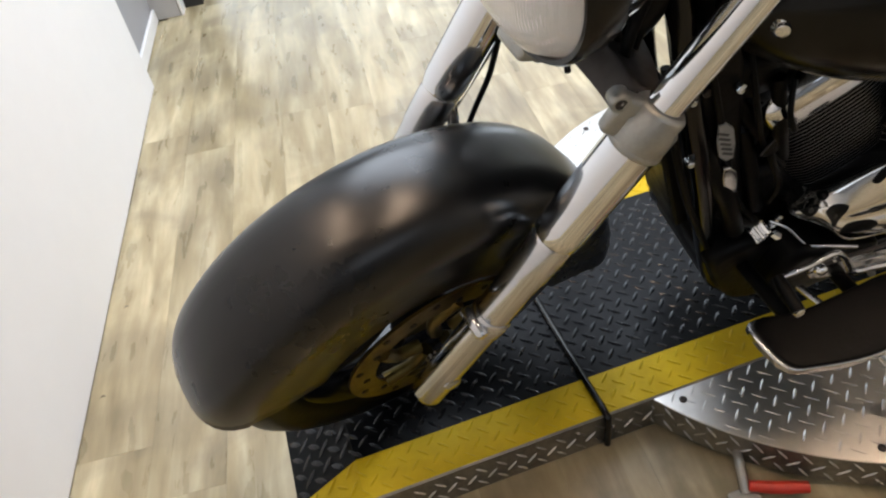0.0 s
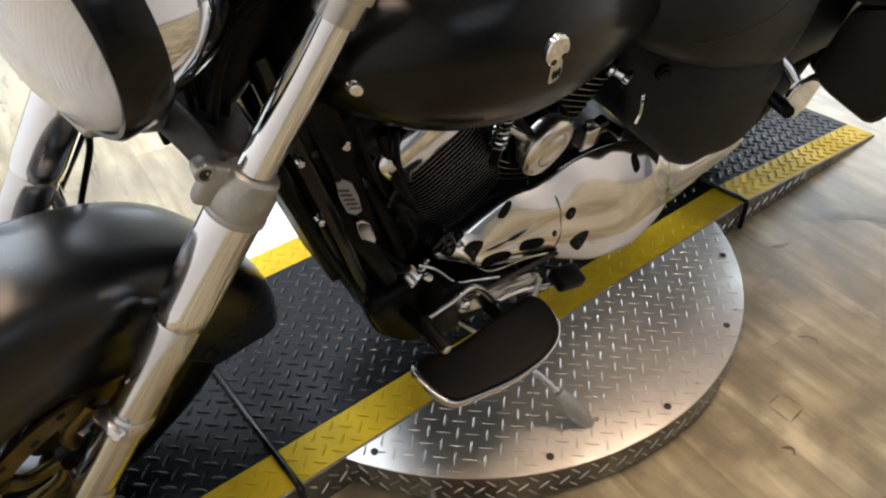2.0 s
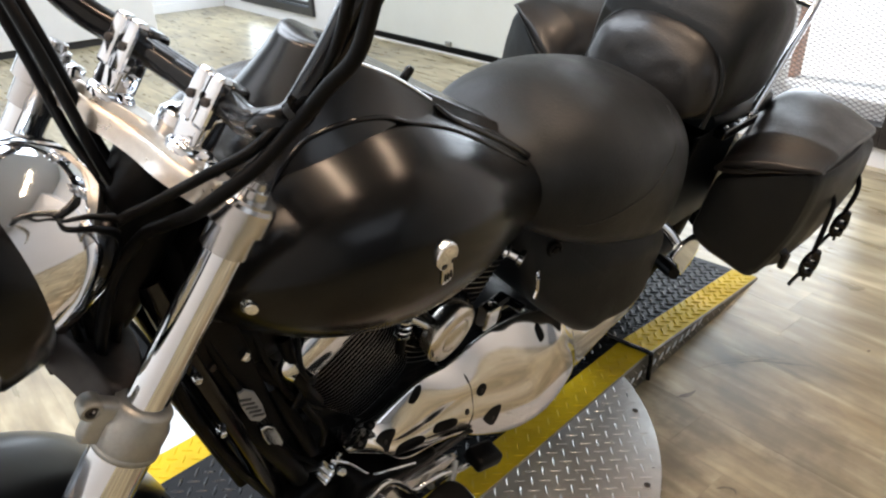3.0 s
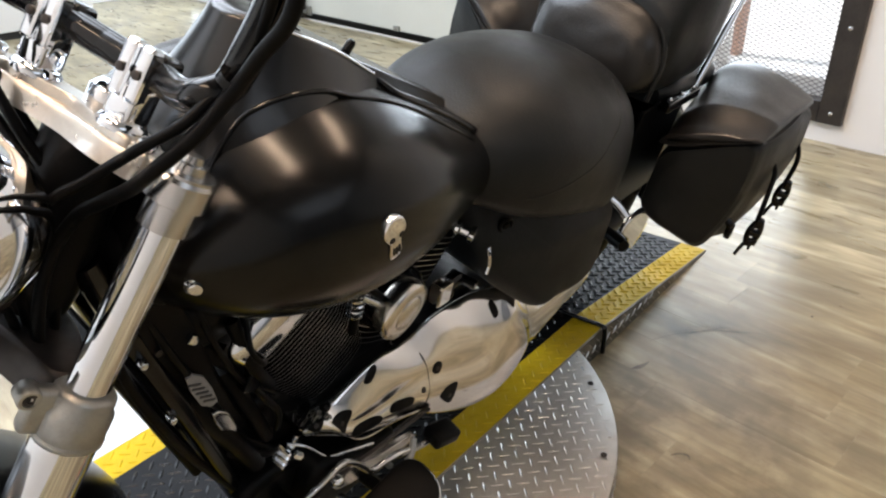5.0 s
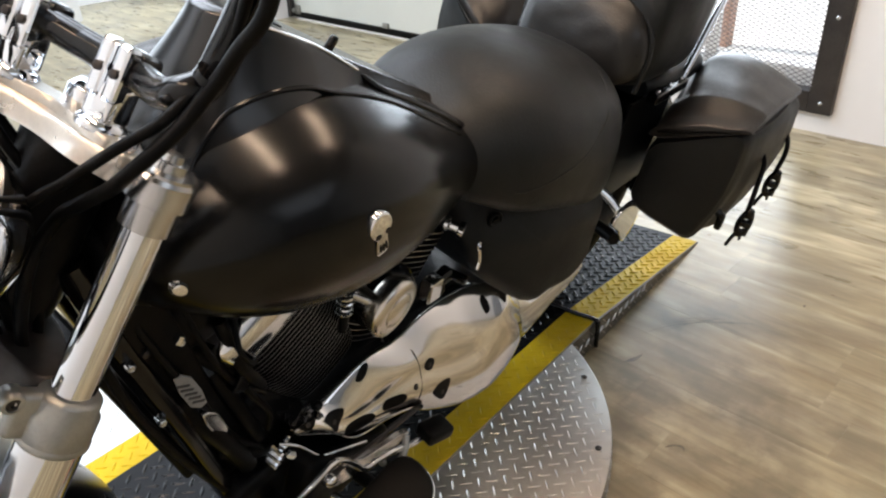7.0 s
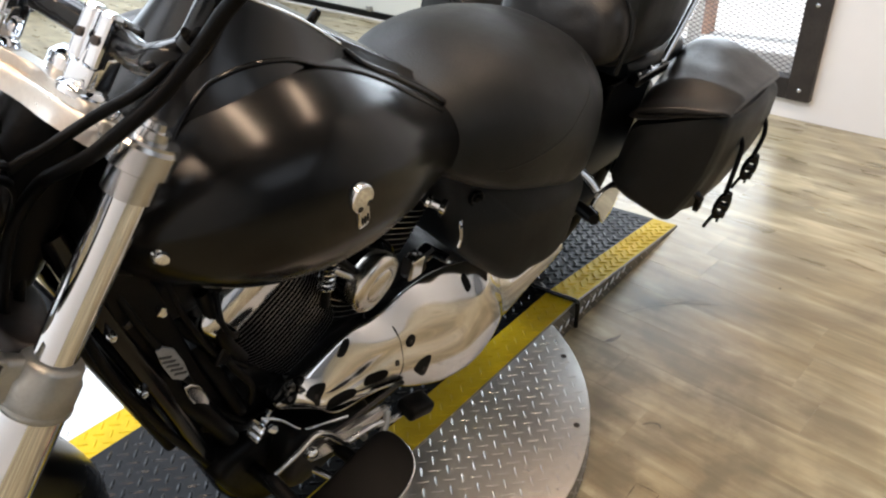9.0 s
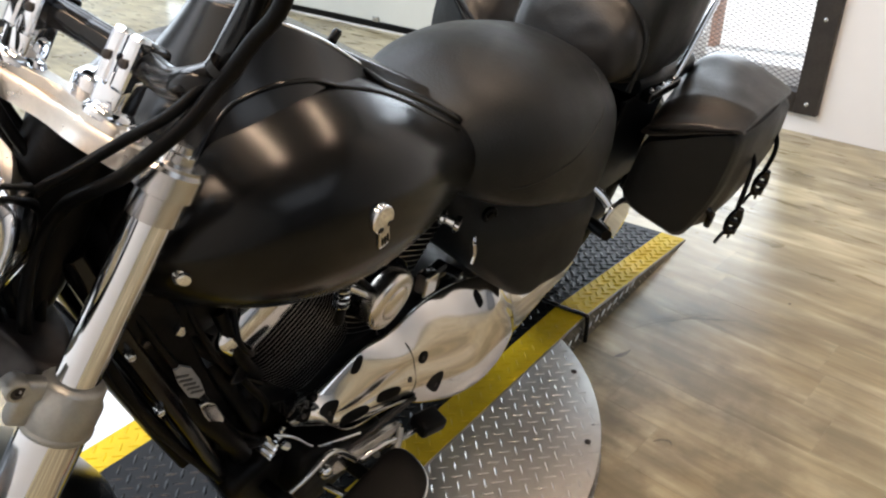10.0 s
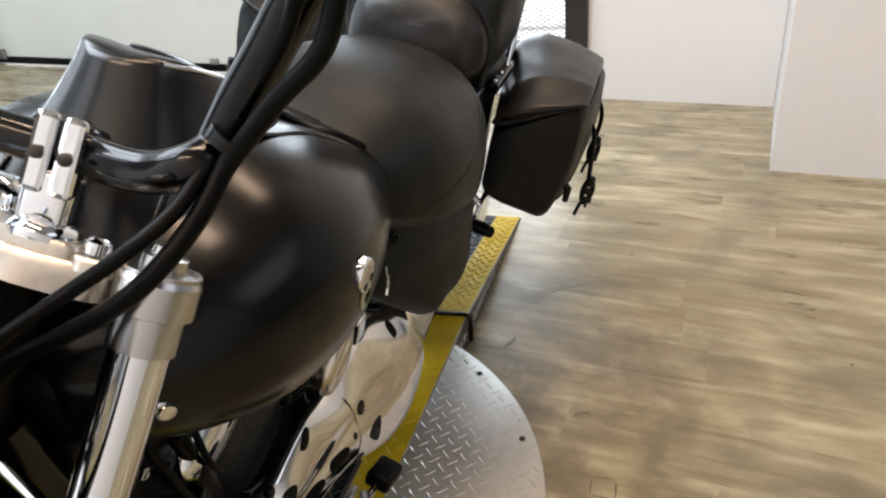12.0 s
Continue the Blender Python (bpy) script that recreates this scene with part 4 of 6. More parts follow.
part("lens", lathe([(0.0985, 0.026), (0.088, 0.042), (0.056, 0.056), (0.02, 0.0605), (0.002, 0.061)], HLC, HD, 48), LENS, shell, "clear fluted headlight lens").visible_shadow = False
part("reflector", lathe([(0.092, 0.018), (0.075, -0.01), (0.05, -0.035), (0.02, -0.048), (0.004, -0.05)], HLC, HD, 48), BOWL, shell, "bright reflector bowl")
for k in range(9):
    a = radians(-150 + 15 * k)
    o = math.cos(a) * L + math.sin(a) * UP
    part("reflector_facet", lathe([(0.007, -0.002), (0.0065, 0.003), (0.003, 0.006), (0.001, 0.0065)], HLC + o * (0.064 + 0.010 * (k % 3)) + HD * (-0.012 + 0.008 * (k % 3)), (HD - o * 0.8).normalized(), 6), CHROME, shell, "bright reflector facet", smooth=False)
part("bulb", lathe([(0.010, -0.045), (0.012, -0.02), (0.010, -0.005), (0.002, 0.0)], HLC, HD, 16), DULL_CHROME, shell)
part("headlight_bracket", moved(join(block(0.05, 0.145, -0.024, 0.024, 0.552, 0.576, 0.007, 3), block(0.105, 0.130, 0.010, 0.030, 0.555, 0.582, 0.007)), STEER), CAST_ALU, bike, "cast headlight bracket")
part("bezel_clip", lathe([(0.010, 0), (0.012, 0.02), (0.006, 0.024)], HLC + UP * 0.11 - HD * 0.005, UP, 12), CHROME, shell)

# tank, instrument pod
TANK_ROWS = [(0.475, 0.80, 0.82, 0.77, 0.02), (0.492, 0.80, 0.845, 0.745, 0.085), (0.53, 0.81, 0.875, 0.715, 0.142), (0.59, 0.815, 0.912, 0.688, 0.188), (0.66, 0.815, 0.936, 0.667, 0.212),
             (0.74, 0.808, 0.938, 0.655, 0.216), (0.84, 0.79, 0.912, 0.653, 0.200), (0.94, 0.765, 0.862, 0.668, 0.169), (1.02, 0.742, 0.818, 0.668, 0.142),
             (1.10, 0.725, 0.780, 0.655, 0.122), (1.17, 0.715, 0.750, 0.66, 0.075)]
tank = part("fuel_tank", body(TANK_ROWS, 2.45, 56, 6), SATIN, bike, "satin black teardrop fuel tank")


def tank_top(x, y):
    """The height of the tank's skin at x and y."""
    for a, b in zip(TANK_ROWS, TANK_ROWS[1:]):
        if a[0] <= x <= b[0]:
            t = (x - a[0]) / (b[0] - a[0])
            zc, top, w = (a[k] + (b[k] - a[k]) * t for k in (1, 2, 4))
            return zc + (top - zc) * max(0.0, 1 - (abs(y) / w) ** 2.45) ** (1 / 2.45)
    return 0.75


def pod_plan(top):
    """The pod seen from above, from its tail round the nose and back: (x, y)."""
    x0, xw, w, tail = (0.640, 0.730, 0.060, 0.012) if top else (0.497, 0.67, 0.124, 0.022)
    near = []
    for k in range(25):
        t = (k / 24) ** 1.7
        x = x0 + (1.12 - x0) * t
        y = w * math.sqrt(max(0.0, 1 - ((xw - x) / (xw - x0)) ** 2)) if x < xw else w + (tail - w) * ((x - xw) / (1.12 - xw))
        near.append((x, y))
    return [(x, -y) for x, y in reversed(near)] + near[1:]


pod_rings = []
for k in range(15):
    t = k / 14
    ring = []
    for (xt, yt), (xb, yb) in zip(pod_plan(True), pod_plan(False)):
        q = (1 - t) ** 1.12
        zt, zb = 1.040 - 0.553 * (xt - 0.632) - 8.4 * max(0.0, 0.690 - xt) ** 2, tank_top(xb, yb) - 0.012
        ring.append((xt + (xb - xt) * q, yt + (yb - yt) * q, zb + (zt - zb) * t))
    pod_rings.append(ring)
for inset, dz in ((0.05, 0.003), (0.12, 0.004), (0.30, 0.004), (0.7, 0.003)):
    pod_rings.append([(xt + (0.80 - xt) * inset * 0.3, yt * (1 - inset), 1.040 - 0.553 * (xt + (0.80 - xt) * inset * 0.3 - 0.632) - 8.4 * max(0.0, 0.690 - (xt + (0.80 - xt) * inset * 0.3)) ** 2 + dz) for xt, yt in pod_plan(True)])
pod = part("instrument_pod", loft(pod_rings), POD_BLACK, tank, "semi-gloss black instrument pod")
tskin = BVHTree.FromPolygons([v.co for v in tank.data.vertices], [tuple(p.vertices) for p in tank.data.polygons])
seam = [(0.548, -0.100, 0.868), (0.575, -0.078, 0.900), (0.615, -0.067, 0.928), (0.640, -0.070, 0.941), (0.676, -0.077, 0.949), (0.723, -0.080, 0.943), (0.766, -0.087, 0.934), (0.82, -0.096, 0.914), (0.87, -0.106, 0.889), (0.93, -0.114, 0.856), (1.00, -0.116, 0.815)]
bead = [(0.838, -0.054, 0.918), (0.860, -0.076, 0.908), (0.920, -0.080, 0.878), (0.985, -0.082, 0.838), (1.030, -0.092, 0.808), (1.055, -0.098, 0.786)]
pskin = BVHTree.FromPolygons([v.co for v in pod.data.vertices], [tuple(p.vertices) for p in pod.data.polygons])


def on_shell(q):
    """The nearest place on the outer of the tank's and the pod's skins."""
    hits = [h.find_nearest(Vector(q)) for h in (tskin, pskin)]
    return min(hits, key=lambda h: h[3])[0]


for sgn in (1, -1):
    line = [on_shell(q) for q in seam]
    part("pod_seam", tube([(v.x, sgn * v.y, v.z) for v in line], 0.0032, 10), GLOSS_BLACK, tank, "black seam round the pod")
    line = [on_shell(q) for q in bead]
    part("pod_bead", tube([(v.x, sgn * v.y, v.z) for v in line], [0.003, 0.006, 0.0075, 0.0075, 0.007, 0.004], 12), GLOSS_BLACK, tank, "glossy black trim bead")
part("gauge_face", lathe([(0.030, -0.004), (0.030, 0.001), (0.026, 0.003), (0.003, 0.004)], (0.715, 0.0, 0.9985), (0.553, 0, 1.0), 32), GLOSS_BLACK, pod, "dark gauge glass")
part("trip_knob", lathe([(0.006, 0), (0.006, 0.014), (0.004, 0.018)], pskin.find_nearest(Vector((0.80, -0.03, 0.955)))[0], (0.5, -0.2, 1), 12), GLOSS_BLACK, pod)
part("pod_trim", tube([pskin.find_nearest(Vector(q))[0] for q in ((0.655, -0.045, 1.028), (0.691, -0.054, 1.007), (0.758, -0.054, 0.973), (0.83, -0.050, 0.925))], 0.0024, 8), CHROME, pod, "thin chrome pod trim")
badge_m = Matrix.Translation((0.717, -0.2165, 0.826)) @ Matrix.Rotation(radians(-14), 4, "Y")
badge = part("tank_badge", slab([(-0.016, 0.012), (-0.011, 0.027), (0.002, 0.033), (0.014, 0.026), (0.018, 0.012), (0.013, 0.001), (0.009, -0.006), (0.009, -0.029), (-0.001, -0.033), (-0.009, -0.029), (-0.008, -0.006), (-0.012, 0.001)], 0.006, -0.002, 0.002, 0.003), CHROME, tank, "plain chrome tank badge", m=badge_m)
for x, z, w_ in ((-0.006, 0.003, 0.0048), (0.009, 0.003, 0.0048), (-0.004, -0.018, 0.0012), (0.0005, -0.019, 0.0012), (0.005, -0.018, 0.0012)):
    part("badge_recess", moved(lathe([(1.0, 0), (0.8, 0.0012)], (0, 0, 0), (0, -1, 0), 12), Matrix.Translation((x, -0.0036, z)) @ Matrix.Diagonal((w_, 1, 0.0042 if w_ > 0.002 else 0.008, 1))), GLOSS_BLACK, badge)
part("tank_bolt", lathe([(0.012, -0.002), (0.012, 0.003), (0.009, 0.005), (0.008, 0.003), (0.0070, 0.008), (0.003, 0.009)], (0.522, -0.126, 0.797), (-0.6, -0.8, 0.05), 20), CHROME, bike, "chrome mounting bolt")
part("tank_mount", body([(0.47, 0.79, 0.83, 0.75, 0.03), (0.50, 0.79, 0.84, 0.73, 0.09), (0.54, 0.78, 0.83, 0.72, 0.108), (0.62, 0.75, 0.80, 0.70, 0.10)], 3.0, 24, 3), ENGINE_BLACK, bike)

# seat, passenger pad, backrest
def slanted(vf):
    """Lean a pad's front back towards its top."""
    return [(x + 0.16 * (z - 0.83) * min(1.0, max(0.0, (1.60 - x) / 0.06)), y, z) for x, y, z in vf[0]], vf[1]


seat = part("rider_seat", rumple(body([(0.985, 0.735, 0.775, 0.715, 0.03), (1.02, 0.720, 0.812, 0.680, 0.13), (1.08, 0.705, 0.842, 0.645, 0.172), (1.16, 0.682, 0.858, 0.612, 0.199), (1.26, 0.658, 0.856, 0.578, 0.210),
                                (1.36, 0.630, 0.838, 0.540, 0.205), (1.43, 0.620, 0.820, 0.522, 0.186), (1.48, 0.62, 0.795, 0.535, 0.155), (1.51, 0.63, 0.75, 0.57, 0.09)], 2.55, 64, 8, cy=-0.012), 0.003, 9), LEATHER, bike, "wide black leather rider seat")
sskin = BVHTree.FromPolygons([v.co for v in seat.data.vertices], [tuple(p.vertices) for p in seat.data.polygons])
part("seat_seam", tube([sskin.find_nearest(Vector(q))[0] for q in ((1.075, -0.190, 0.712), (1.104, -0.198, 0.713), (1.159, -0.214, 0.722), (1.230, -0.222, 0.737), (1.295, -0.214, 0.761), (1.347, -0.195, 0.780), (1.385, -0.150, 0.803), (1.395, -0.12, 0.808))], 0.0017, 8, 5), LEATHER, seat, "stitched seat seam")
pill = part("passenger_seat", rumple(slanted(body([(1.500, 0.79, 0.830, 0.75, 0.05), (1.506, 0.79, 0.868, 0.735, 0.105), (1.530, 0.79, 0.895, 0.73, 0.138), (1.57, 0.79, 0.905, 0.73, 0.147)], 2.5, 56, 6)), 0.004, 16), WORN_LEATHER, bike, "worn black leather passenger pad")
part("piping", tube(slanted(([(1.552, 0.148, 0.74), (1.556, 0.142, 0.83), (1.560, 0.105, 0.882), (1.562, 0.055, 0.904), (1.563, 0.0, 0.910), (1.562, -0.055, 0.904), (1.560, -0.105, 0.882), (1.556, -0.142, 0.83), (1.552, -0.148, 0.74)], []))[0], 0.0052, 10, 5), LEATHER, pill, "sewn leather piping")
part("pad_body", rumple(body([(1.562, 0.82, 0.912, 0.725, 0.150), (1.585, 0.83, 0.955, 0.72, 0.162), (1.63, 0.84, 0.988, 0.72, 0.170), (1.69, 0.85, 1.000, 0.72, 0.176), (1.76, 0.85, 0.995, 0.72, 0.173), (1.82, 0.85, 0.96, 0.74, 0.15), (1.84, 0.85, 0.9, 0.78, 0.08)], 3.8, 56, 6, cy=0.010), 0.004, 12), LEATHER, pill, "black leather pad body")
part("backrest_pad", body([(1.92, 1.06, 1.14, 0.95, 0.02), (1.925, 1.06, 1.17, 0.93, 0.10), (1.945, 1.06, 1.18, 0.925, 0.115), (1.975, 1.06, 1.17, 0.93, 0.10), (1.985, 1.06, 1.13, 0.95, 0.03)], 3.0, 40, 4), LEATHER, bike, "black leather backrest pad")
part("sissy_bar", join(tube([(1.80, 0.15, 0.70), (1.88, 0.14, 0.82), (1.95, 0.13, 0.95), (1.98, 0.115, 1.12)], 0.009, 10), tube([(1.80, -0.15, 0.70), (1.88, -0.14, 0.82), (1.95, -0.13, 0.95), (1.98, -0.115, 1.12)], 0.009, 10),
                       tube([(1.94, 0.13, 0.925), (1.94, -0.13, 0.925)], 0.009, 10)), CHROME, bike, "chrome sissy bar")
part("rear_fender", fender_shell(Vector((1.74, 0, 0.31)), Vector((-1, 0, 0)), Vector((0, 0, 1)), Vector((0, -1, 0)), 0.372, 0.115, radians(35), radians(188), 0.14), SATIN, bike, "satin black rear fender")
rw = part("rear_wheel", lathe([(0.05, -0.07), (0.05, 0.07)], (1.74, 0, 0.31), (0, 1, 0), 24), ENGINE_BLACK, bike)
rt = []
for i in range(49):
    a = 2 * math.pi * i / 48
    o = Vector((math.cos(a), 0, math.sin(a)))
    rt.append([Vector((1.74, 0, 0.31)) + o * (0.245 + 0.065 * math.cos(b)) + Vector((0, 1, 0)) * 0.075 * math.sin(b) for b in [2 * math.pi * k / 16 for k in range(16)]])
part("tyre", loft(rt, cap=False), RUBBER, rw, "black rubber tyre")
part("rim", lathe([(0.2, -0.06), (0.21, 0.0), (0.2, 0.06), (0.15, 0.03), (0.15, -0.03), (0.2, -0.06)], (1.74, 0, 0.31), (0, 1, 0), 40, False), GLOSS_BLACK, rw)


def saddlebag(mirror):
    """A leather throw-over bag: tapered box, sloping lid, straps with side-release buckles."""
    g = (lambda vf: mirrored(vf)) if mirror else (lambda vf: vf)

    def box_rings(rows, r):
        rings = []
        for x, yi, yo, z0, zi, zo in rows:
            pts = [(yi, z0 + 0.04), (yi, zi), (yo, zo), (yo + (0.020 if x < 1.75 else 0.008), z0)]
            ring = []
            for i, (y, z) in enumerate(pts):
                a, c = Vector(pts[i - 1]), Vector(pts[(i + 1) % 4])
                b = Vector((y, z))
                for t in (0, 0.2, 0.5, 0.8, 1):
                    p = b + (a - b).normalized() * r * (1 - t)
                    q = b + (c - b).normalized() * r * t
                    w = p * (1 - t) + q * t
                    ring.append((x, w[0], w[1]))
            full = []
            for i, (xx, y, z) in enumerate(ring):
                _, y1, z1 = ring[(i + 1) % len(ring)]
                for k in range(4 if i % 5 == 4 else 1):
                    full.append((x, y + (y1 - y) * k / 4, z + (z1 - z) * k / 4))
            # the stuffed outer side swells out between lid and foot
            rings.append([(xx, y - 0.020 * math.sin(math.pi * min(1.0, max(0.0, (z - z0) / (zo - z0)))) * min(1.0, max(0.0, (-0.22 - y) / 0.10)), z) for xx, y, z in full])
        return rings
    rows = [(1.664, -0.165, -0.325, 0.440, 0.62, 0.662), (1.668, -0.145, -0.351, 0.405, 0.66, 0.690), (1.690, -0.138, -0.358, 0.388, 0.668, 0.697), (1.80, -0.135, -0.367, 0.402, 0.655, 0.704), (1.93, -0.135, -0.372, 0.412, 0.655, 0.704),
            (2.03, -0.138, -0.368, 0.430, 0.655, 0.70), (2.047, -0.15, -0.344, 0.475, 0.64, 0.688), (2.050, -0.17, -0.32, 0.51, 0.60, 0.65)]
    def skew(vf):
        """The front face runs back towards its outer side, more at the lid than at the foot."""
        out = []
        for x, y, z in vf[0]:
            k = 0.27 * min(1.0, max(0.0, (1.86 - x) / 0.19))
            fall = 0.30 * max(0.0, y + 0.345) * min(1.0, max(0.0, (1.95 - x) / 0.25)) * min(1.0, max(0.0, (z - 0.45) / 0.15))
            out.append((x + max(0.0, -0.20 - y) * k, y - 0.036 * min(1.0, max(0.0, (y + 0.345) / 0.18)) * min(1.0, max(0.0, (1.95 - x) / 0.25)), z - fall))
        return out, vf[1]
    def fuller(few):
        """More rows between the given ones."""
        return [tuple(p + (q - p) * k / 4 for p, q in zip(a, b)) for a, b in zip(few, few[1:]) for k in range(4)] + [few[-1]]
    bag = part("saddlebag", g(skew(loft(box_rings(fuller(rows), 0.035)))), LEATHER, bike, "black leather saddlebag")
    lid = []
    for x, k, w in ((1.661, 0.10, 0.90), (1.662, 0.28, 0.98), (1.668, 0.40, 1.0), (1.705, 0.70, 1.0), (1.752, 1.02, 1.0), (1.775, 1.08, 1.0), (1.86, 1.08, 1.0), (1.95, 1.0, 1.0), (2.03, 0.88, 1.0), (2.048, 0.6, 0.97), (2.052, 0.2, 0.9)):
        ring = []
        for y, z in ((-0.136, 0.640), (-0.139, 0.685), (-0.158, 0.722), (-0.200, 0.742), (-0.262, 0.738), (-0.330, 0.716), (-0.355, 0.704), (-0.3585, 0.692), (-0.3565, 0.680), (-0.30, 0.664), (-0.2, 0.646)):
            ring.append((x, -0.25 + (y + 0.25) * w, 0.694 + (z - 0.672) * (0.66 * k if z > 0.672 else 0.5)))
        lid.append(ring)
    fine = []
    for i in range(len(lid[0])):
        fine.append(spline([r[i] for r in lid], 4))
    lid = [[fine[i][k] for i in range(len(fine))] for k in range(len(fine[0]))]
    top = part("lid", g(rumple(skew(loft([closed_spline(r, 3) for r in lid])), 0.003, 14)), WORN_LEATHER, bag, "worn black leather bag lid")
    part("lid_seam", g(skew(tube([(1.661, -0.15, 0.690), (1.659, -0.25, 0.696), (1.662, -0.335, 0.696), (1.69, -0.360, 0.697), (1.86, -0.366, 0.698), (2.03, -0.352, 0.697)], 0.0028, 8, 4))), RUBBER, top, "stitched lid edge")
    for x, kx, ky, kz in ((1.835, 1.792, -0.419, 0.462), (2.005, 2.005, -0.405, 0.478)):
        strap = part("strap", g(tube([(x, -0.372, 0.62), (x, -0.390, 0.595), (x - 0.3 * (x - kx), -0.399, 0.562), (kx + 0.004, ky + 0.006, kz + 0.030)], 0.0058, 8, 4)), RUBBER, bag, "hanging black strap")
        clip = join(moved(ring_torus((0, 0, 0), (0, 1, 0), 0.019, 0.0085, 20, 8), Matrix.Diagonal((0.95, 1, 1.35, 1))),
                    block(-0.018, 0.020, -0.009, 0.009, -0.007, 0.007, 0.003, 2), block(-0.012, 0.013, -0.010, 0.008, 0.014, 0.038, 0.004, 2),
                    block(0.008, 0.024, -0.007, 0.007, -0.030, -0.012, 0.004, 2),
                    tube([(-0.006, 0, -0.022), (-0.015, 0, -0.042), (-0.021, 0, -0.064)], 0.0062, 8), tube([(0.008, 0, -0.020), (0.011, 0, -0.042)], 0.0050, 8))
        part("buckle", g(moved(clip, pose(kx, ky, kz, 0, 0, -62) @ Matrix.Diagonal((0.70, 0.9, 1.08, 1)))),
             GLOSS_BLACK, strap, "black plastic buckle")
    part("buckle_tail", g(join(tube([(1.748, -0.350, 0.485), (1.750, -0.368, 0.478), (1.752, -0.372, 0.470)], 0.009, 8), moved(block(-0.011, 0.011, -0.008, 0.008, -0.045, 0.0, 0.005, 2), pose(1.752, -0.374, 0.474, 0, -24, 0)))), GLOSS_BLACK, bag, "black plastic buckle")
    return bag


saddlebag(False)
rb = saddlebag(True)
rb.matrix_basis = Matrix.Translation((0.03, 0.145, 0.012))
part("bag_yoke", body([(1.66, 0.70, 0.73, 0.68, 0.13), (1.72, 0.705, 0.735, 0.68, 0.15), (1.90, 0.705, 0.735, 0.68, 0.15), (1.96, 0.70, 0.73, 0.68, 0.13)], 4.0, 32, 3), LEATHER, bike, "black leather bag yoke")
part("yoke_strap", block(1.640, 1.800, -0.168, -0.140, 0.690, 0.712, 0.004), GLOSS_BLACK, bike, "black bag mounting rail", smooth=False)
for x in (1.66, 1.72, 1.78):
    part("rail_screw", lathe([(0.006, 0), (0.006, 0.004), (0.003, 0.006)], (x, -0.154, 0.711), (0, 0, 1), 10), DULL_CHROME, bike)
part("support_bar", tube([(1.60, -0.13, 0.68), (1.72, -0.128, 0.66), (1.95, -0.128, 0.65)], 0.009, 10), ENGINE_BLACK, bike, "black bag support bar")
# sheet added so that the gap between seat and bag stays dark
part("bag_gap_sheet", block(1.575, 1.80, -0.142, -0.136, 0.44, 0.70, 0.002), RUBBER, bike, "black sheet filling the dark gap behind the bag", smooth=False)

# side cover, peg bracket
cover_v, cover_f = slab([(1.075, 0.690), (1.107, 0.640), (1.100, 0.600), (1.106, 0.532), (1.125, 0.480), (1.175, 0.430), (1.244, 0.380), (1.295, 0.390), (1.356, 0.398), (1.410, 0.423), (1.437, 0.467), (1.470, 0.525),
                         (1.46, 0.575), (1.33, 0.62), (1.20, 0.66)], 0.10, 0.0, 0.060, 0.030, 8)
cover_v = [(x, y - 0.087 - 0.267 * (x - 1.158) + 0.234 * (z - 0.583) + 0.30 * max(0.0, z - 0.535) - 0.10 * max(0.0, 0.50 - z), z) for x, y, z in cover_v]
side_cover = part("side_cover", rumple((cover_v, cover_f), 0.0025, 11), LEATHER, bike, "black leather side cover")
cskin = BVHTree.FromPolygons([v.co for v in side_cover.data.vertices], [tuple(p.vertices) for p in side_cover.data.polygons])
bhit = cskin.find_nearest(Vector((1.158, -0.125, 0.583)))[0]
part("cover_button", join(ring_torus(bhit, (-0.3, -1, 0.1), 0.013, 0.004, 24, 8), lathe([(0.008, 0), (0.006, 0.004)], bhit, (-0.3, -1, 0), 14)), RUBBER, bike)
part("ignition_knob", lathe([(0.016, 0), (0.016, 0.006), (0.009, 0.010), (0.009, 0.024), (0.016, 0.026), (0.017, 0.034), (0.010, 0.037)], (1.050, -0.088, 0.606), (0.45, -1, -0.15), 20), CHROME, bike, "chrome ignition knob")
key = part("key_ring", ring_torus((1.102, -0.135, 0.560), (0.4, -1, 0.2), 0.008, 0.0018, 20, 6), CHROME, bike)
part("key_tag", tube([(1.102, -0.138, 0.552), (1.106, -0.141, 0.530), (1.102, -0.143, 0.510)], 0.003, 6), CHROME, key)
part("peg_bracket", slab([(1.704, 0.436), (1.738, 0.372), (1.700, 0.310), (1.640, 0.372), (1.576, 0.420), (1.610, 0.450)], -0.190, -0.200, 0.0, 0.003, 3, 2), CHROME, bike, "bright chrome passenger peg plate")
part("peg_stay", tube([(1.56, -0.10, 0.50), (1.58, -0.16, 0.475), (1.585, -0.19, 0.455)], 0.012, 10), DULL_CHROME, bike)
part("passenger_peg", tube([(1.52, -0.16, 0.44), (1.49, -0.21, 0.455), (1.462, -0.248, 0.468)], [0.012, 0.015, 0.013], 12), RUBBER, bike, "black rubber passenger peg")
part("muffler", tube([(1.05, 0.18, 0.20), (1.4, 0.20, 0.19), (2.1, 0.20, 0.21)], [0.03, 0.045, 0.045], 20), CHROME, bike, "chrome exhaust muffler")
part("swingarm", join(tube([(1.25, -0.09, 0.30), (1.50, -0.10, 0.31), (1.78, -0.10, 0.31)], 0.032, 12), tube([(1.25, 0.09, 0.30), (1.78, 0.10, 0.31)], 0.032, 12)), ENGINE_BLACK, bike)

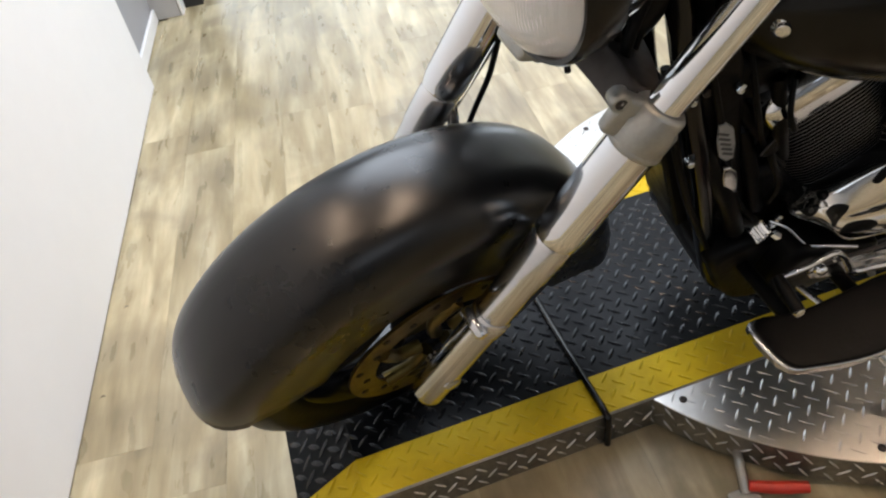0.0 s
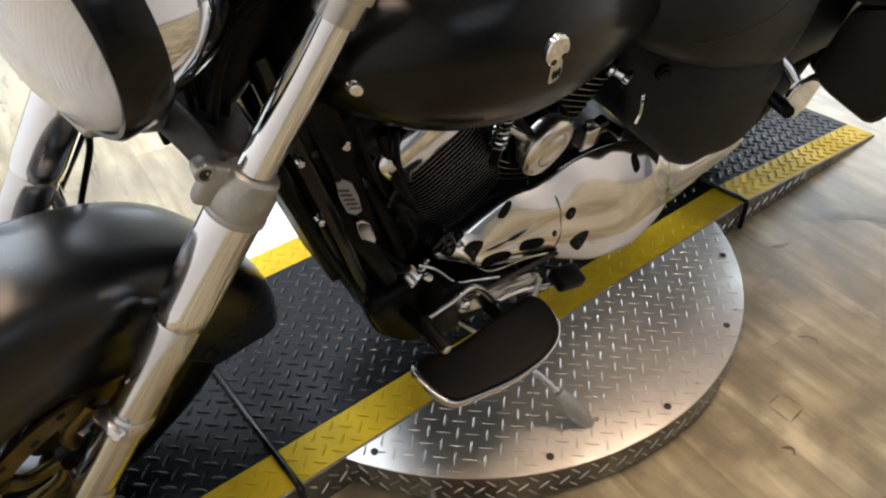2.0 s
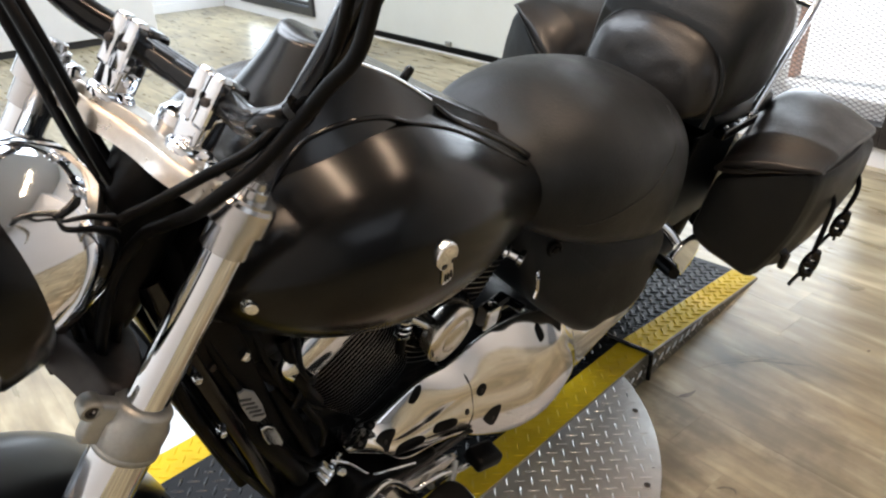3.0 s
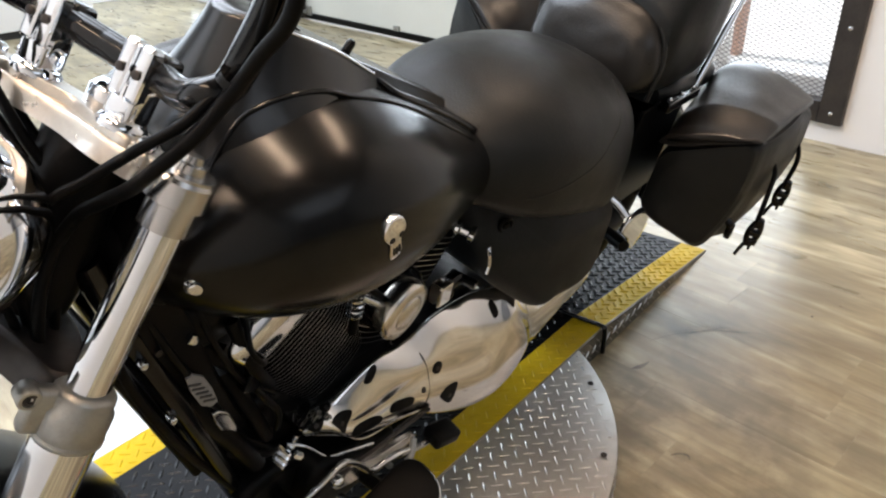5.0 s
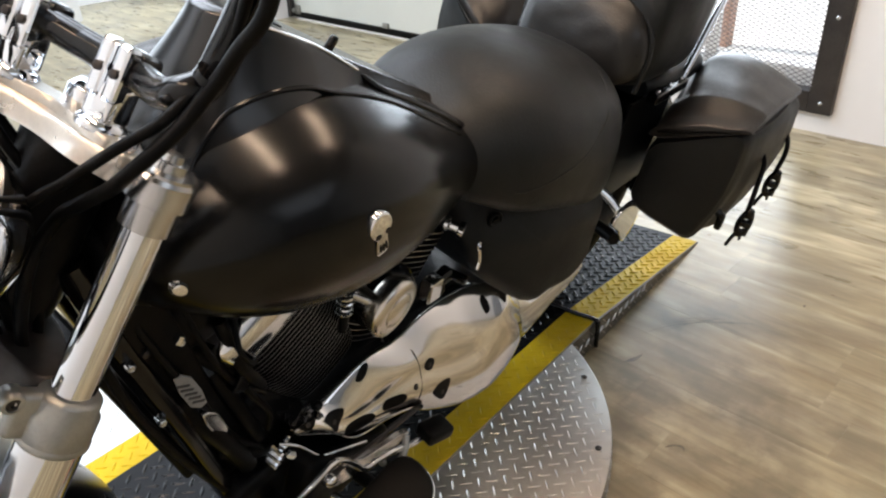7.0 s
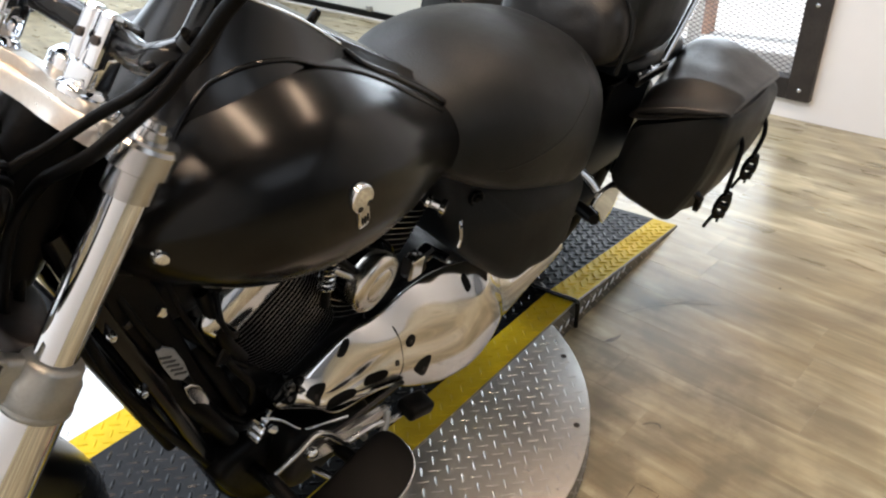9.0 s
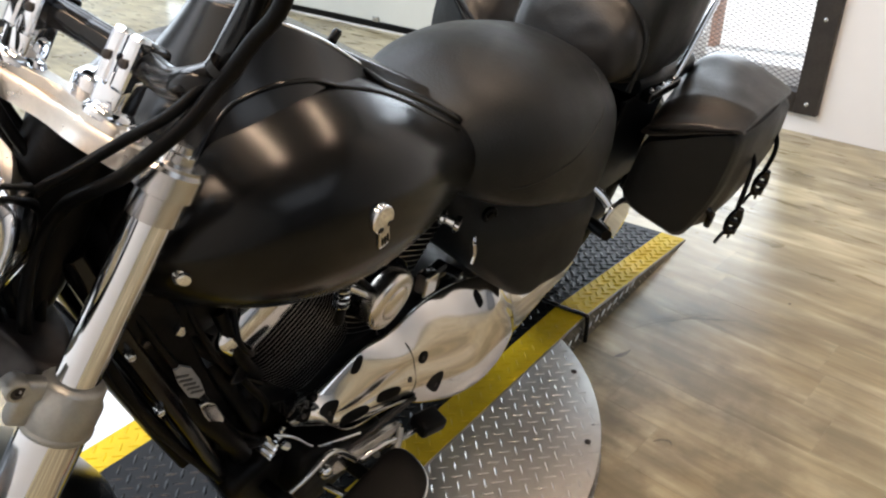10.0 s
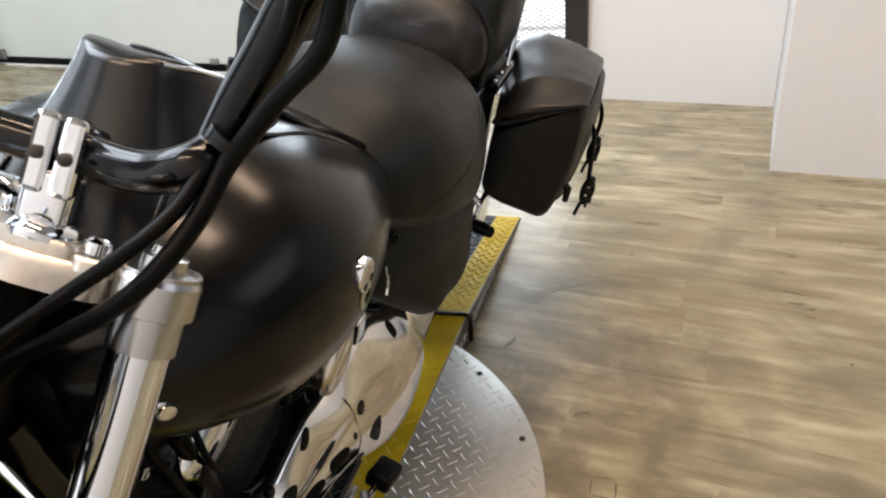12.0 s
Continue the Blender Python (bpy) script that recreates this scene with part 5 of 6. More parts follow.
# engine
eng = part("engine", join(slab([(0.72, 0.42), (0.80, 0.44), (1.0, 0.43), (1.18, 0.40), (1.34, 0.28), (1.28, 0.20), (1.0, 0.15), (0.78, 0.20), (0.70, 0.30)], 0.13, -0.070, 0.008, 0.03),
                          slab([(0.60, 0.40), (0.70, 0.44), (0.78, 0.30), (0.74, 0.16), (0.64, 0.16)], 0.09, -0.075, 0.004, 0.02)), ENGINE_BLACK, bike, "black engine crankcase")


def cylinder_fins(base, top, half, name_label):
    a, b = Vector(base), Vector(top)
    ax = (b - a).normalized()
    side = Vector((0, -1, 0))
    fw = ax.cross(side).normalized()
    c = part("cylinder", lathe([(0.058, 0), (0.058, (b - a).length)], a, ax, 24), ENGINE_BLACK, eng, name_label)
    n = 20
    for k in range(n):
        o = a + ax * ((b - a).length * (k + 0.5) / n)
        grow = half * (0.86 + 0.16 * k / n)
        ring = []
        for i in range(32):
            t = 2 * math.pi * i / 32
            cx, sx = math.cos(t), math.sin(t)
            q = (abs(cx) ** 4 + abs(sx) ** 4) ** -0.25
            ring.append((cx * q * grow, sx * q * grow))
        rings = []
        for h, m_ in ((-0.0014, 0.985), (-0.0008, 1.0), (0.0008, 1.0), (0.0014, 0.985)):
            rings.append([o + fw * (p * m_) + side * (q * m_) + ax * h for p, q in ring])
        fin = part("fin", loft(rings), ENGINE_BLACK, c)
        fin.data.materials.append(FIN_METAL)
        for f in fin.data.polygons:
            if len(f.vertices) == 4 and abs(f.normal.dot(ax)) < 0.5:
                f.material_index = 1
    return c


cylinder_fins((0.815, 0.0, 0.40), (0.690, 0.0, 0.600), 0.098, "black finned front cylinder")
cylinder_fins((0.905, 0.0, 0.41), (1.000, 0.0, 0.615), 0.092, "black finned rear cylinder")
for x0, z0, sgn in ((0.676, 0.622, 1), (1.012, 0.635, -1)):
    part("rocker_cover", moved(block(-0.085, 0.085, -0.105 if sgn > 0 else -0.06, 0.105, -0.030, 0.048, 0.022, 4), pose(x0, 0, z0, 0, -32 * sgn, 0)), CHROME if sgn > 0 else ENGINE_BLACK, eng, "chrome rocker cover" if sgn > 0 else "black rocker cover")
part("plug_lead", tube([(0.615, -0.09, 0.66), (0.605, -0.115, 0.63), (0.62, -0.12, 0.60), (0.64, -0.10, 0.575)], 0.004, 8), RUBBER, eng)
part("pushrod_spring", tube([(0.800 + 0.012 * math.cos(a * math.pi / 4), -0.108 + 0.012 * math.sin(a * math.pi / 4), 0.565 + 0.0013 * a) for a in range(49)], 0.0024, 6, 2), DULL_CHROME, eng, "bright coil spring")
part("pushrod_tube", tube([(0.800, -0.108, 0.53), (0.803, -0.108, 0.665)], 0.008, 10), ENGINE_BLACK, eng)
HORN_C, HORN_N = Vector((0.858, -0.156, 0.576)), Vector((0.10, -1.0, -0.05))
horn = part("horn_cover", lathe([(0.040, -0.030), (0.046, -0.026), (0.051, -0.010), (0.052, -0.002), (0.048, 0.004), (0.036, 0.0075), (0.030, 0.0065), (0.028, 0.009), (0.012, 0.012), (0.002, 0.0125)], HORN_C, HORN_N, 48), HORN_STEEL, eng, "round chrome horn cover")
part("horn_body", lathe([(0.030, -0.09), (0.036, -0.07), (0.042, -0.03)], HORN_C, HORN_N, 32), GLOSS_BLACK, horn, "black horn body")
part("horn_stub", tube([(0.800, -0.118, 0.612), (0.828, -0.140, 0.592)], 0.0075, 10), CHROME, eng)
part("horn_stay", tube([(0.79, -0.11, 0.645), (0.80, -0.13, 0.635), (0.83, -0.135, 0.60)], 0.006, 8), ENGINE_BLACK, eng)
part("intake_cover", lathe([(0.060, -0.06), (0.064, -0.02), (0.056, 0.008), (0.038, 0.022), (0.015, 0.030), (0.002, 0.031)], (0.915, -0.098, 0.525), (0.05, -1, 0.2), 36), GLOSS_BLACK, eng, "glossy black intake cover")
part("cover_tab", block(0.965, 0.998, -0.145, -0.12, 0.505, 0.55, 0.004), CHROME, eng, "small chrome tab", smooth=False)
part("hose_joint", join(lathe([(0.014, -0.03), (0.016, 0.03)], (1.045, -0.10, 0.485), (1, 0, 0.1), 14), lathe([(0.011, 0), (0.011, 0.03)], (1.02, -0.10, 0.49), (0, -1, 0.2), 12), lathe([(0.009, 0), (0.009, 0.04)], (1.075, -0.10, 0.49), (0.2, -1, 0), 12)), GLOSS_BLACK, eng)

# chrome left-hand engine cover
def cover_shell(rows, back):
    """A moulded cover from rows of three (x, y, z): upper edge, ridge, lower edge."""
    rings = []
    cols = [spline([r[k] for r in rows], 6) for k in range(3)]
    for top, mid, low in zip(*cols):
        out = Vector((0, -0.0035, 0.0035)) * min(1.0, (top - mid).length / 0.07)
        puff = Vector((0, -0.007, 0.001)) * min(1.0, (mid - low).length / 0.10)
        pts = [Vector((top.x, back, top.z - 0.05)), top + Vector((0, 0.030, -0.024)), top + Vector((0, 0.010, -0.003)), top, top * 0.66 + mid * 0.34 + out, top * 0.28 + mid * 0.72 + out * 1.1, mid,
               mid * 0.7 + low * 0.3 + puff, mid * 0.35 + low * 0.65 + puff, mid * 0.08 + low * 0.92 + puff * 0.3, low + Vector((0, 0.008, -0.008)), low + Vector((0, 0.03, -0.010)), Vector((low.x, back, low.z + 0.006))]
        rings.append(spline(pts, 4))
    return loft(rings)


prim = part("primary_cover", cover_shell([
    ((0.706, -0.120, 0.392), (0.690, -0.135, 0.408), (0.700, -0.140, 0.394)), ((0.738, -0.115, 0.401), (0.727, -0.140, 0.404), (0.758, -0.155, 0.355)),
    ((0.768, -0.120, 0.401), (0.778, -0.150, 0.362), (0.808, -0.165, 0.309)), ((0.809, -0.121, 0.416), (0.848, -0.155, 0.354), (0.873, -0.175, 0.310)),
    ((0.860, -0.121, 0.432), (0.905, -0.160, 0.366), (0.925, -0.185, 0.302)), ((0.934, -0.120, 0.425), (0.962, -0.166, 0.362), (0.978, -0.197, 0.270)),
    ((1.010, -0.118, 0.438), (1.042, -0.175, 0.335), (1.064, -0.212, 0.230)), ((1.101, -0.111, 0.422), (1.120, -0.180, 0.315), (1.156, -0.216, 0.207)),
    ((1.178, -0.122, 0.412), (1.172, -0.181, 0.336), (1.222, -0.212, 0.216)), ((1.222, -0.140, 0.400), (1.213, -0.180, 0.356), (1.258, -0.205, 0.240)),
    ((1.290, -0.152, 0.335), (1.280, -0.176, 0.305), (1.280, -0.196, 0.250))], -0.03), COVER_CHROME, eng, "large polished chrome engine cover")
part("rear_cover", cover_shell([
    ((1.296, -0.150, 0.332), (1.286, -0.173, 0.303), (1.285, -0.193, 0.247)), ((1.362, -0.150, 0.303), (1.335, -0.170, 0.286), (1.330, -0.185, 0.224)),
    ((1.473, -0.149, 0.288), (1.448, -0.165, 0.278), (1.442, -0.175, 0.238)), ((1.560, -0.146, 0.276), (1.545, -0.158, 0.268), (1.545, -0.165, 0.236)),
    ((1.620, -0.140, 0.262), (1.618, -0.146, 0.255), (1.624, -0.152, 0.235))], -0.05), COVER_CHROME, eng, "polished chrome rear cover")
ROUND = [(math.cos(k * math.pi / 8), math.sin(k * math.pi / 8)) for k in range(16)]
WEDGE = [(-1, 0.55), (-0.2, 0.95), (0.85, 0.8), (1.0, 0.35), (0.45, -0.65), (0.1, -1.0), (-0.35, -0.75), (-0.95, 0.1)]
BOXED = [(-1, -0.35), (-0.75, -0.9), (0.55, -0.75), (1.0, -0.1), (0.85, 0.65), (0.3, 0.9), (-0.7, 0.6)]
# place, half length along the cover, half height, turn, outline
HOLES = ((0.840, -0.128, 0.420, 0.008, 0.019, -30, BOXED), (0.982, -0.1646, 0.365, 0.013, 0.012, 0, ROUND), (1.000, -0.195, 0.305, 0.024, 0.020, 10, WEDGE), (0.889, -0.170, 0.343, 0.026, 0.012, 0, BOXED), (0.766, -0.147, 0.377, 0.022, 0.018, 0, WEDGE),
         (0.812, -0.161, 0.342, 0.034, 0.012, 0, BOXED), (1.165, -0.150, 0.390, 0.009, 0.021, 20, BOXED), (0.752, -0.120, 0.406, 0.010, 0.009, 0, ROUND), (0.936, -0.186, 0.300, 0.016, 0.011, 0, BOXED), (0.938, -0.172, 0.345, 0.005, 0.006, 0, ROUND), (0.714, -0.138, 0.408, 0.020, 0.015, 0, WEDGE))
skin = BVHTree.FromPolygons([v.co for v in prim.data.vertices], [tuple(p.vertices) for p in prim.data.polygons])
joint = [skin.find_nearest(Vector(q))[0] for q in ((0.938, -0.112, 0.410), (0.950, -0.130, 0.396), (0.955, -0.150, 0.380), (0.957, -0.166, 0.364), (0.950, -0.178, 0.335), (0.936, -0.184, 0.318), (0.915, -0.184, 0.306))]
part("cover_joint", tube(joint, 0.0009, 6, 3), GLOSS_BLACK, prim, "dark joint line")
# recesses are not cut in: black patches on the chrome give their darkness
for x, y, z, a, b, tilt, shape in HOLES:
    hit, nrm, _, _ = skin.find_nearest(Vector((x, y, z)))
    nrm = nrm if nrm.dot(Vector((0, -1, 0.6))) > 0 else -nrm
    along = Vector((1, 0, -0.25)) - nrm * nrm.dot(Vector((1, 0, -0.25)))
    along.normalize()
    across = nrm.cross(along)
    if across.z < 0:
        across = -across
    c_, s_ = math.cos(radians(tilt)), math.sin(radians(tilt))
    rings = []
    edge_ = closed_spline([(p, q, 0) for p, q in shape], 3)
    for grow, lift in ((1.0, -0.004), (1.0, 0.0007), (0.93, 0.0009), (0.55, 0.0009), (0.15, 0.0009)):
        ring = []
        for e in edge_:
            p, q = e[0] * a * grow, e[1] * b * grow
            on, on_n, _, _ = skin.find_nearest(hit + along * (p * c_ - q * s_) + across * (p * s_ + q * c_))
            ring.append(on + nrm * lift)
        rings.append(ring)
    rec = part("recess_patch", loft(rings), ENGINE_BLACK, prim, "black patch in place of a bolt recess")
    if shape is not BOXED:
        part("bolt", lathe([(0.0042, -0.002), (0.0042, 0.0018), (0.002, 0.0024), (0.0005, 0.0016)], hit - across * b * 0.15, nrm, 8), DARK_STEEL, rec)
part("oil_line", tube([(0.690, -0.105, 0.345), (0.712, -0.125, 0.340), (0.735, -0.150, 0.318), (0.765, -0.165, 0.318), (0.82, -0.175, 0.300)], 0.0028, 10), CHROME, eng, "chrome oil line")
part("regulator", moved(join(block(-0.013, 0.013, -0.010, 0.010, -0.011, 0.011, 0.003), block(-0.017, 0.017, -0.011, 0.011, -0.005, -0.002, 0.001), block(-0.017, 0.017, -0.011, 0.011, 0.003, 0.006, 0.001), lathe([(0.005, 0), (0.005, 0.014)], (0.002, 0, 0.010), (0, 0, 1), 10), lathe([(0.006, 0), (0.006, 0.012)], (0.006, -0.008, 0), (0.4, -1, 0.2), 10)), pose(0.694, -0.100, 0.315, 12, 20, 15) @ Matrix.Diagonal((1.7, 1.5, 1.7, 1))), CHROME, eng, "small chrome finned regulator", smooth=False)

# frame and front of the engine
for s in (-1, 1):
    part("down_tube", tube([(0.455, s * 0.035, 0.80), (0.49, s * 0.06, 0.66), (0.56, s * 0.075, 0.45), (0.61, s * 0.08, 0.28), (0.66, s * 0.10, 0.17), (0.80, s * 0.11, 0.145), (1.30, s * 0.11, 0.15)], 0.017, 14), GLOSS_BLACK, bike, "black frame tube")
part("backbone", tube([(0.47, 0, 0.80), (0.75, 0, 0.74), (1.20, 0, 0.66), (1.50, 0, 0.50)], 0.03, 12), ENGINE_BLACK, bike)
part("radiator_panel", moved(block(-0.012, 0.012, -0.05, 0.05, -0.21, 0.16, 0.006), pose(0.505, 0, 0.52, 0, -19, 0)), ENGINE_BLACK, bike, "black front panel between the frame tubes", smooth=False)
part("hose", tube([(0.50, -0.05, 0.64), (0.55, -0.07, 0.52), (0.60, -0.09, 0.42), (0.64, -0.09, 0.33)], 0.016, 12), RUBBER, bike, "black rubber hose")
part("hose", tube([(0.60, -0.08, 0.66), (0.62, -0.10, 0.58), (0.66, -0.09, 0.50)], 0.010, 10), RUBBER, bike, "black rubber hose")
part("side_panel", slab([(0.475, 0.76), (0.53, 0.73), (0.575, 0.60), (0.62, 0.46), (0.66, 0.36), (0.62, 0.33), (0.565, 0.45), (0.52, 0.58)], -0.03, -0.072, 0.003, 0.008), ENGINE_BLACK, bike, "black frame side panel")
stick = part("sticker", slab([(0.528, 0.612), (0.552, 0.600), (0.572, 0.535), (0.548, 0.545)], -0.088, -0.0915, 0.0, 0.001, 2, 2), STICKER, bike, "grey warning sticker", smooth=False)
for k in range(5):
    part("print_line", moved(block(-0.010, 0.010, -0.0006, 0.0006, -0.0016, 0.0016), pose(0.538 + 0.0052 * k, -0.0921, 0.595 - 0.0115 * k, 0, 28, 0)), INK, stick, smooth=False)
part("bright_bracket", slab([(0.562, 0.518), (0.585, 0.505), (0.602, 0.455), (0.592, 0.44), (0.575, 0.47)], -0.07, -0.095, 0.001, 0.003, 3, 2), DULL_CHROME, bike, "bright steel bracket")
for x, z in ((0.505, 0.665), (0.552, 0.478)):
    part("panel_bolt", lathe([(0.006, 0), (0.006, 0.004), (0.003, 0.006)], (x, -0.074, z), (0, -1, 0), 12), DARK_STEEL, bike)
part("coil_cover", body([(0.53, 0.66, 0.69, 0.63, 0.05), (0.56, 0.66, 0.70, 0.61, 0.075), (0.62, 0.65, 0.69, 0.61, 0.07), (0.65, 0.65, 0.67, 0.62, 0.04)], 3.5, 20, 3), ENGINE_BLACK, bike)
for a, b in (((0.56, -0.05, 0.62), (0.70, -0.06, 0.45)), ((0.58, -0.07, 0.40), (0.72, -0.08, 0.30)), ((0.60, -0.06, 0.55), (0.66, -0.09, 0.38))):
    part("engine_bracket", tube([a, ((a[0] + b[0]) / 2, a[1] - 0.02, (a[2] + b[2]) / 2), b], 0.012, 8), ENGINE_BLACK, bike)

for x, z in ((0.480, 0.667), (0.511, 0.540), (0.578, 0.474), (0.544, 0.664), (0.603, 0.416)):
    part("frame_bolt", lathe([(0.006, -0.01), (0.006, 0.002), (0.004, 0.004), (0.002, 0.003)], (x, -0.084, z), (-0.2, -1, 0.1), 10), DULL_CHROME, bike)
for pts, r in (([(0.49, -0.06, 0.74), (0.515, -0.082, 0.66), (0.56, -0.085, 0.55), (0.615, -0.09, 0.42), (0.66, -0.10, 0.36)], 0.005), ([(0.56, -0.06, 0.70), (0.575, -0.09, 0.63), (0.61, -0.095, 0.55), (0.66, -0.10, 0.49)], 0.0045),
               ([(0.60, -0.07, 0.60), (0.63, -0.10, 0.52), (0.665, -0.105, 0.45), (0.67, -0.10, 0.40)], 0.0055), ([(0.455, -0.05, 0.70), (0.475, -0.078, 0.60), (0.53, -0.082, 0.45), (0.60, -0.09, 0.30)], 0.0065)):
    part("wiring_loom", tube(pts, r, 8), RUBBER, bike, "black sheathed wiring")
part("connector", moved(block(-0.012, 0.012, -0.010, 0.010, -0.026, 0.026, 0.003), pose(0.625, -0.095, 0.555, 0, 24, 0)), GLOSS_BLACK, bike, "black plastic connector", smooth=False)
part("chrome_clip", moved(block(-0.007, 0.007, -0.004, 0.004, -0.010, 0.010, 0.002), pose(0.540, -0.088, 0.672, 0, 40, 0) @ Matrix.Diagonal((0.6, 0.6, 0.6, 1))), CHROME, bike, smooth=False)

part("belly_cover", slab([(0.600, 0.300), (0.612, 0.240), (0.655, 0.155), (0.715, 0.105), (0.860, 0.095), (0.880, 0.220), (0.700, 0.315)], -0.02, -0.120, 0.004, 0.018), ENGINE_BLACK, bike, "black lower engine cover")
part("lower_case", slab([(0.705, 0.31), (0.75, 0.318), (0.84, 0.280), (0.90, 0.250), (0.88, 0.20), (0.74, 0.17), (0.69, 0.22)], -0.04, -0.168, 0.004, 0.02), ENGINE_BLACK, bike, "black lower engine bracket")

# footboard, shifter, stand
FBZ = 0.30
board_outline = [(0.590, -0.232), (0.66, -0.242), (0.76, -0.236), (0.836, -0.232), (0.856, -0.262), (0.842, -0.312), (0.795, -0.338), (0.72, -0.344), (0.64, -0.332), (0.600, -0.318), (0.584, -0.27)]


def flat(outline, z0, z1, edge=0.004, n=4):
    v, f = slab([(x, y) for x, y in outline], -z0, -z1, 0.0, edge, 4, n)
    return [(p[0], p[2], -p[1]) for p in v], f


def scaled(outline, s):
    cx, cy = sum(p[0] for p in outline) / len(outline), sum(p[1] for p in outline) / len(outline)
    return [(cx + (x - cx) * s, cy + (y - cy) * s) for x, y in outline]


board = part("footboard", flat(board_outline, FBZ - 0.012, FBZ + 0.002), DULL_CHROME, bike, "chrome edged footboard")
part("footboard_pad", flat(scaled(board_outline, 0.955), FBZ + 0.001, FBZ + 0.009), RUBBER, board, "black rubber footboard pad")
for x in (0.66, 0.78):
    part("footboard_bracket", tube([(x, -0.10, 0.255), (x, -0.20, 0.272), (x, -0.26, 0.285)], 0.012, 10), ENGINE_BLACK, bike)
shifter = part("shift_lever", tube([(0.603, -0.226, 0.413), (0.640, -0.228, 0.424), (0.684, -0.222, 0.424), (0.712, -0.220, 0.402), (0.742, -0.220, 0.360), (0.767, -0.220, 0.325), (0.798, -0.222, 0.321), (0.830, -0.225, 0.316), (0.877, -0.228, 0.292), (0.910, -0.230, 0.285)],
               [0.004, 0.0042, 0.0048, 0.0052, 0.0055, 0.0055, 0.006, 0.0065, 0.006, 0.005], 10), DULL_CHROME, bike, "chrome heel-toe shift lever")
toe = part("toe_peg", tube([(0.602, -0.222, 0.412), (0.601, -0.240, 0.410), (0.601, -0.277, 0.406)], [0.008, 0.0095, 0.0095], 14), RUBBER, shifter, "black rubber toe peg")
part("peg_bolt", lathe([(0.0075, -0.004), (0.0075, 0.002), (0.004, 0.004)], (0.601, -0.279, 0.406), (0, -1, 0.25), 12), CHROME, shifter)
part("lever_bracket", slab([(0.700, 0.345), (0.735, 0.352), (0.790, 0.318), (0.870, 0.300), (0.900, 0.282), (0.870, 0.272), (0.770, 0.290), (0.705, 0.318)], -0.196, -0.206, 0.0, 0.003, 3, 2), CAP_ALU, shifter, "alloy lever bracket")
part("shift_rod", tube([(0.70, -0.205, 0.355), (0.80, -0.20, 0.335), (0.92, -0.195, 0.315)], 0.0035, 8), DARK_STEEL, shifter)
part("pivot_bolt", lathe([(0.009, 0), (0.009, 0.008), (0.005, 0.012)], (0.690, -0.215, 0.372), (0, -1, 0.4), 16), CHROME, shifter)
part("heel_peg", moved(block(-0.03, 0.03, -0.022, 0.022, -0.014, 0.014, 0.008, 3), pose(0.935, -0.235, 0.287, 0, 12, -8)), RUBBER, shifter, "black rubber heel peg")
part("linkage", join(tube([(0.80, -0.215, 0.325), (0.81, -0.225, 0.30)], 0.006, 8), tube([(0.87, -0.22, 0.315), (0.85, -0.235, 0.30), (0.82, -0.24, 0.295)], 0.006, 8)), CAST_ALU, shifter)

stand = part("side_stand", tube([(0.75, -0.14, 0.20), (0.79, -0.30, 0.215), (0.835, -0.372, 0.168)], 0.0065, 12), DULL_CHROME, bike, "steel side stand")
part("stand_foot", join(tube([(0.832, -0.368, 0.172), (0.842, -0.392, 0.155), (0.858, -0.425, 0.132), (0.868, -0.440, 0.124)], [0.010, 0.016, 0.015, 0.006], 12), tube([(0.862, -0.432, 0.128), (0.885, -0.438, 0.126)], 0.004, 8)), CAST_ALU, stand, "flattened steel stand foot")

# ---------------------------------------------------------------- floor boards
PW, PL = 0.152, 1.22
plank_mesh = {}


def plank(length):
    key_ = round(length, 2)
    if key_ not in plank_mesh:
        c = 0.0003
        v = [(0, 0, -0.0006), (PW, 0, -0.0006), (PW, length, -0.0006), (0, length, -0.0006),
             (c, c, 0), (PW - c, c, 0), (PW - c, length - c, 0), (c, length - c, 0)]
        f = [(4, 5, 6, 7), (0, 1, 5, 4), (1, 2, 6, 5), (2, 3, 7, 6), (3, 0, 4, 7)]
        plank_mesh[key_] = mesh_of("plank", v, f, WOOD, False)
    return plank_mesh[key_]


rng = random.Random(11)
x = WEST + 0.003
while x < EAST - 0.01:
    y = -1.9 - rng.random() * PL
    while y < NORTH - 0.05:
        if y + PL > -1.9:
            ob = new("plank", plank(PL))
            ob.parent = floor
            ob.matrix_basis = pose(min(x, EAST + 0.1), y, 0.0)
        y += PL
    x += PW

# scuffs and old marks on the boards
SCUFF = material("dark_scuff", (0.150, 0.115, 0.070), 0.45, var=0.6, scale=60)


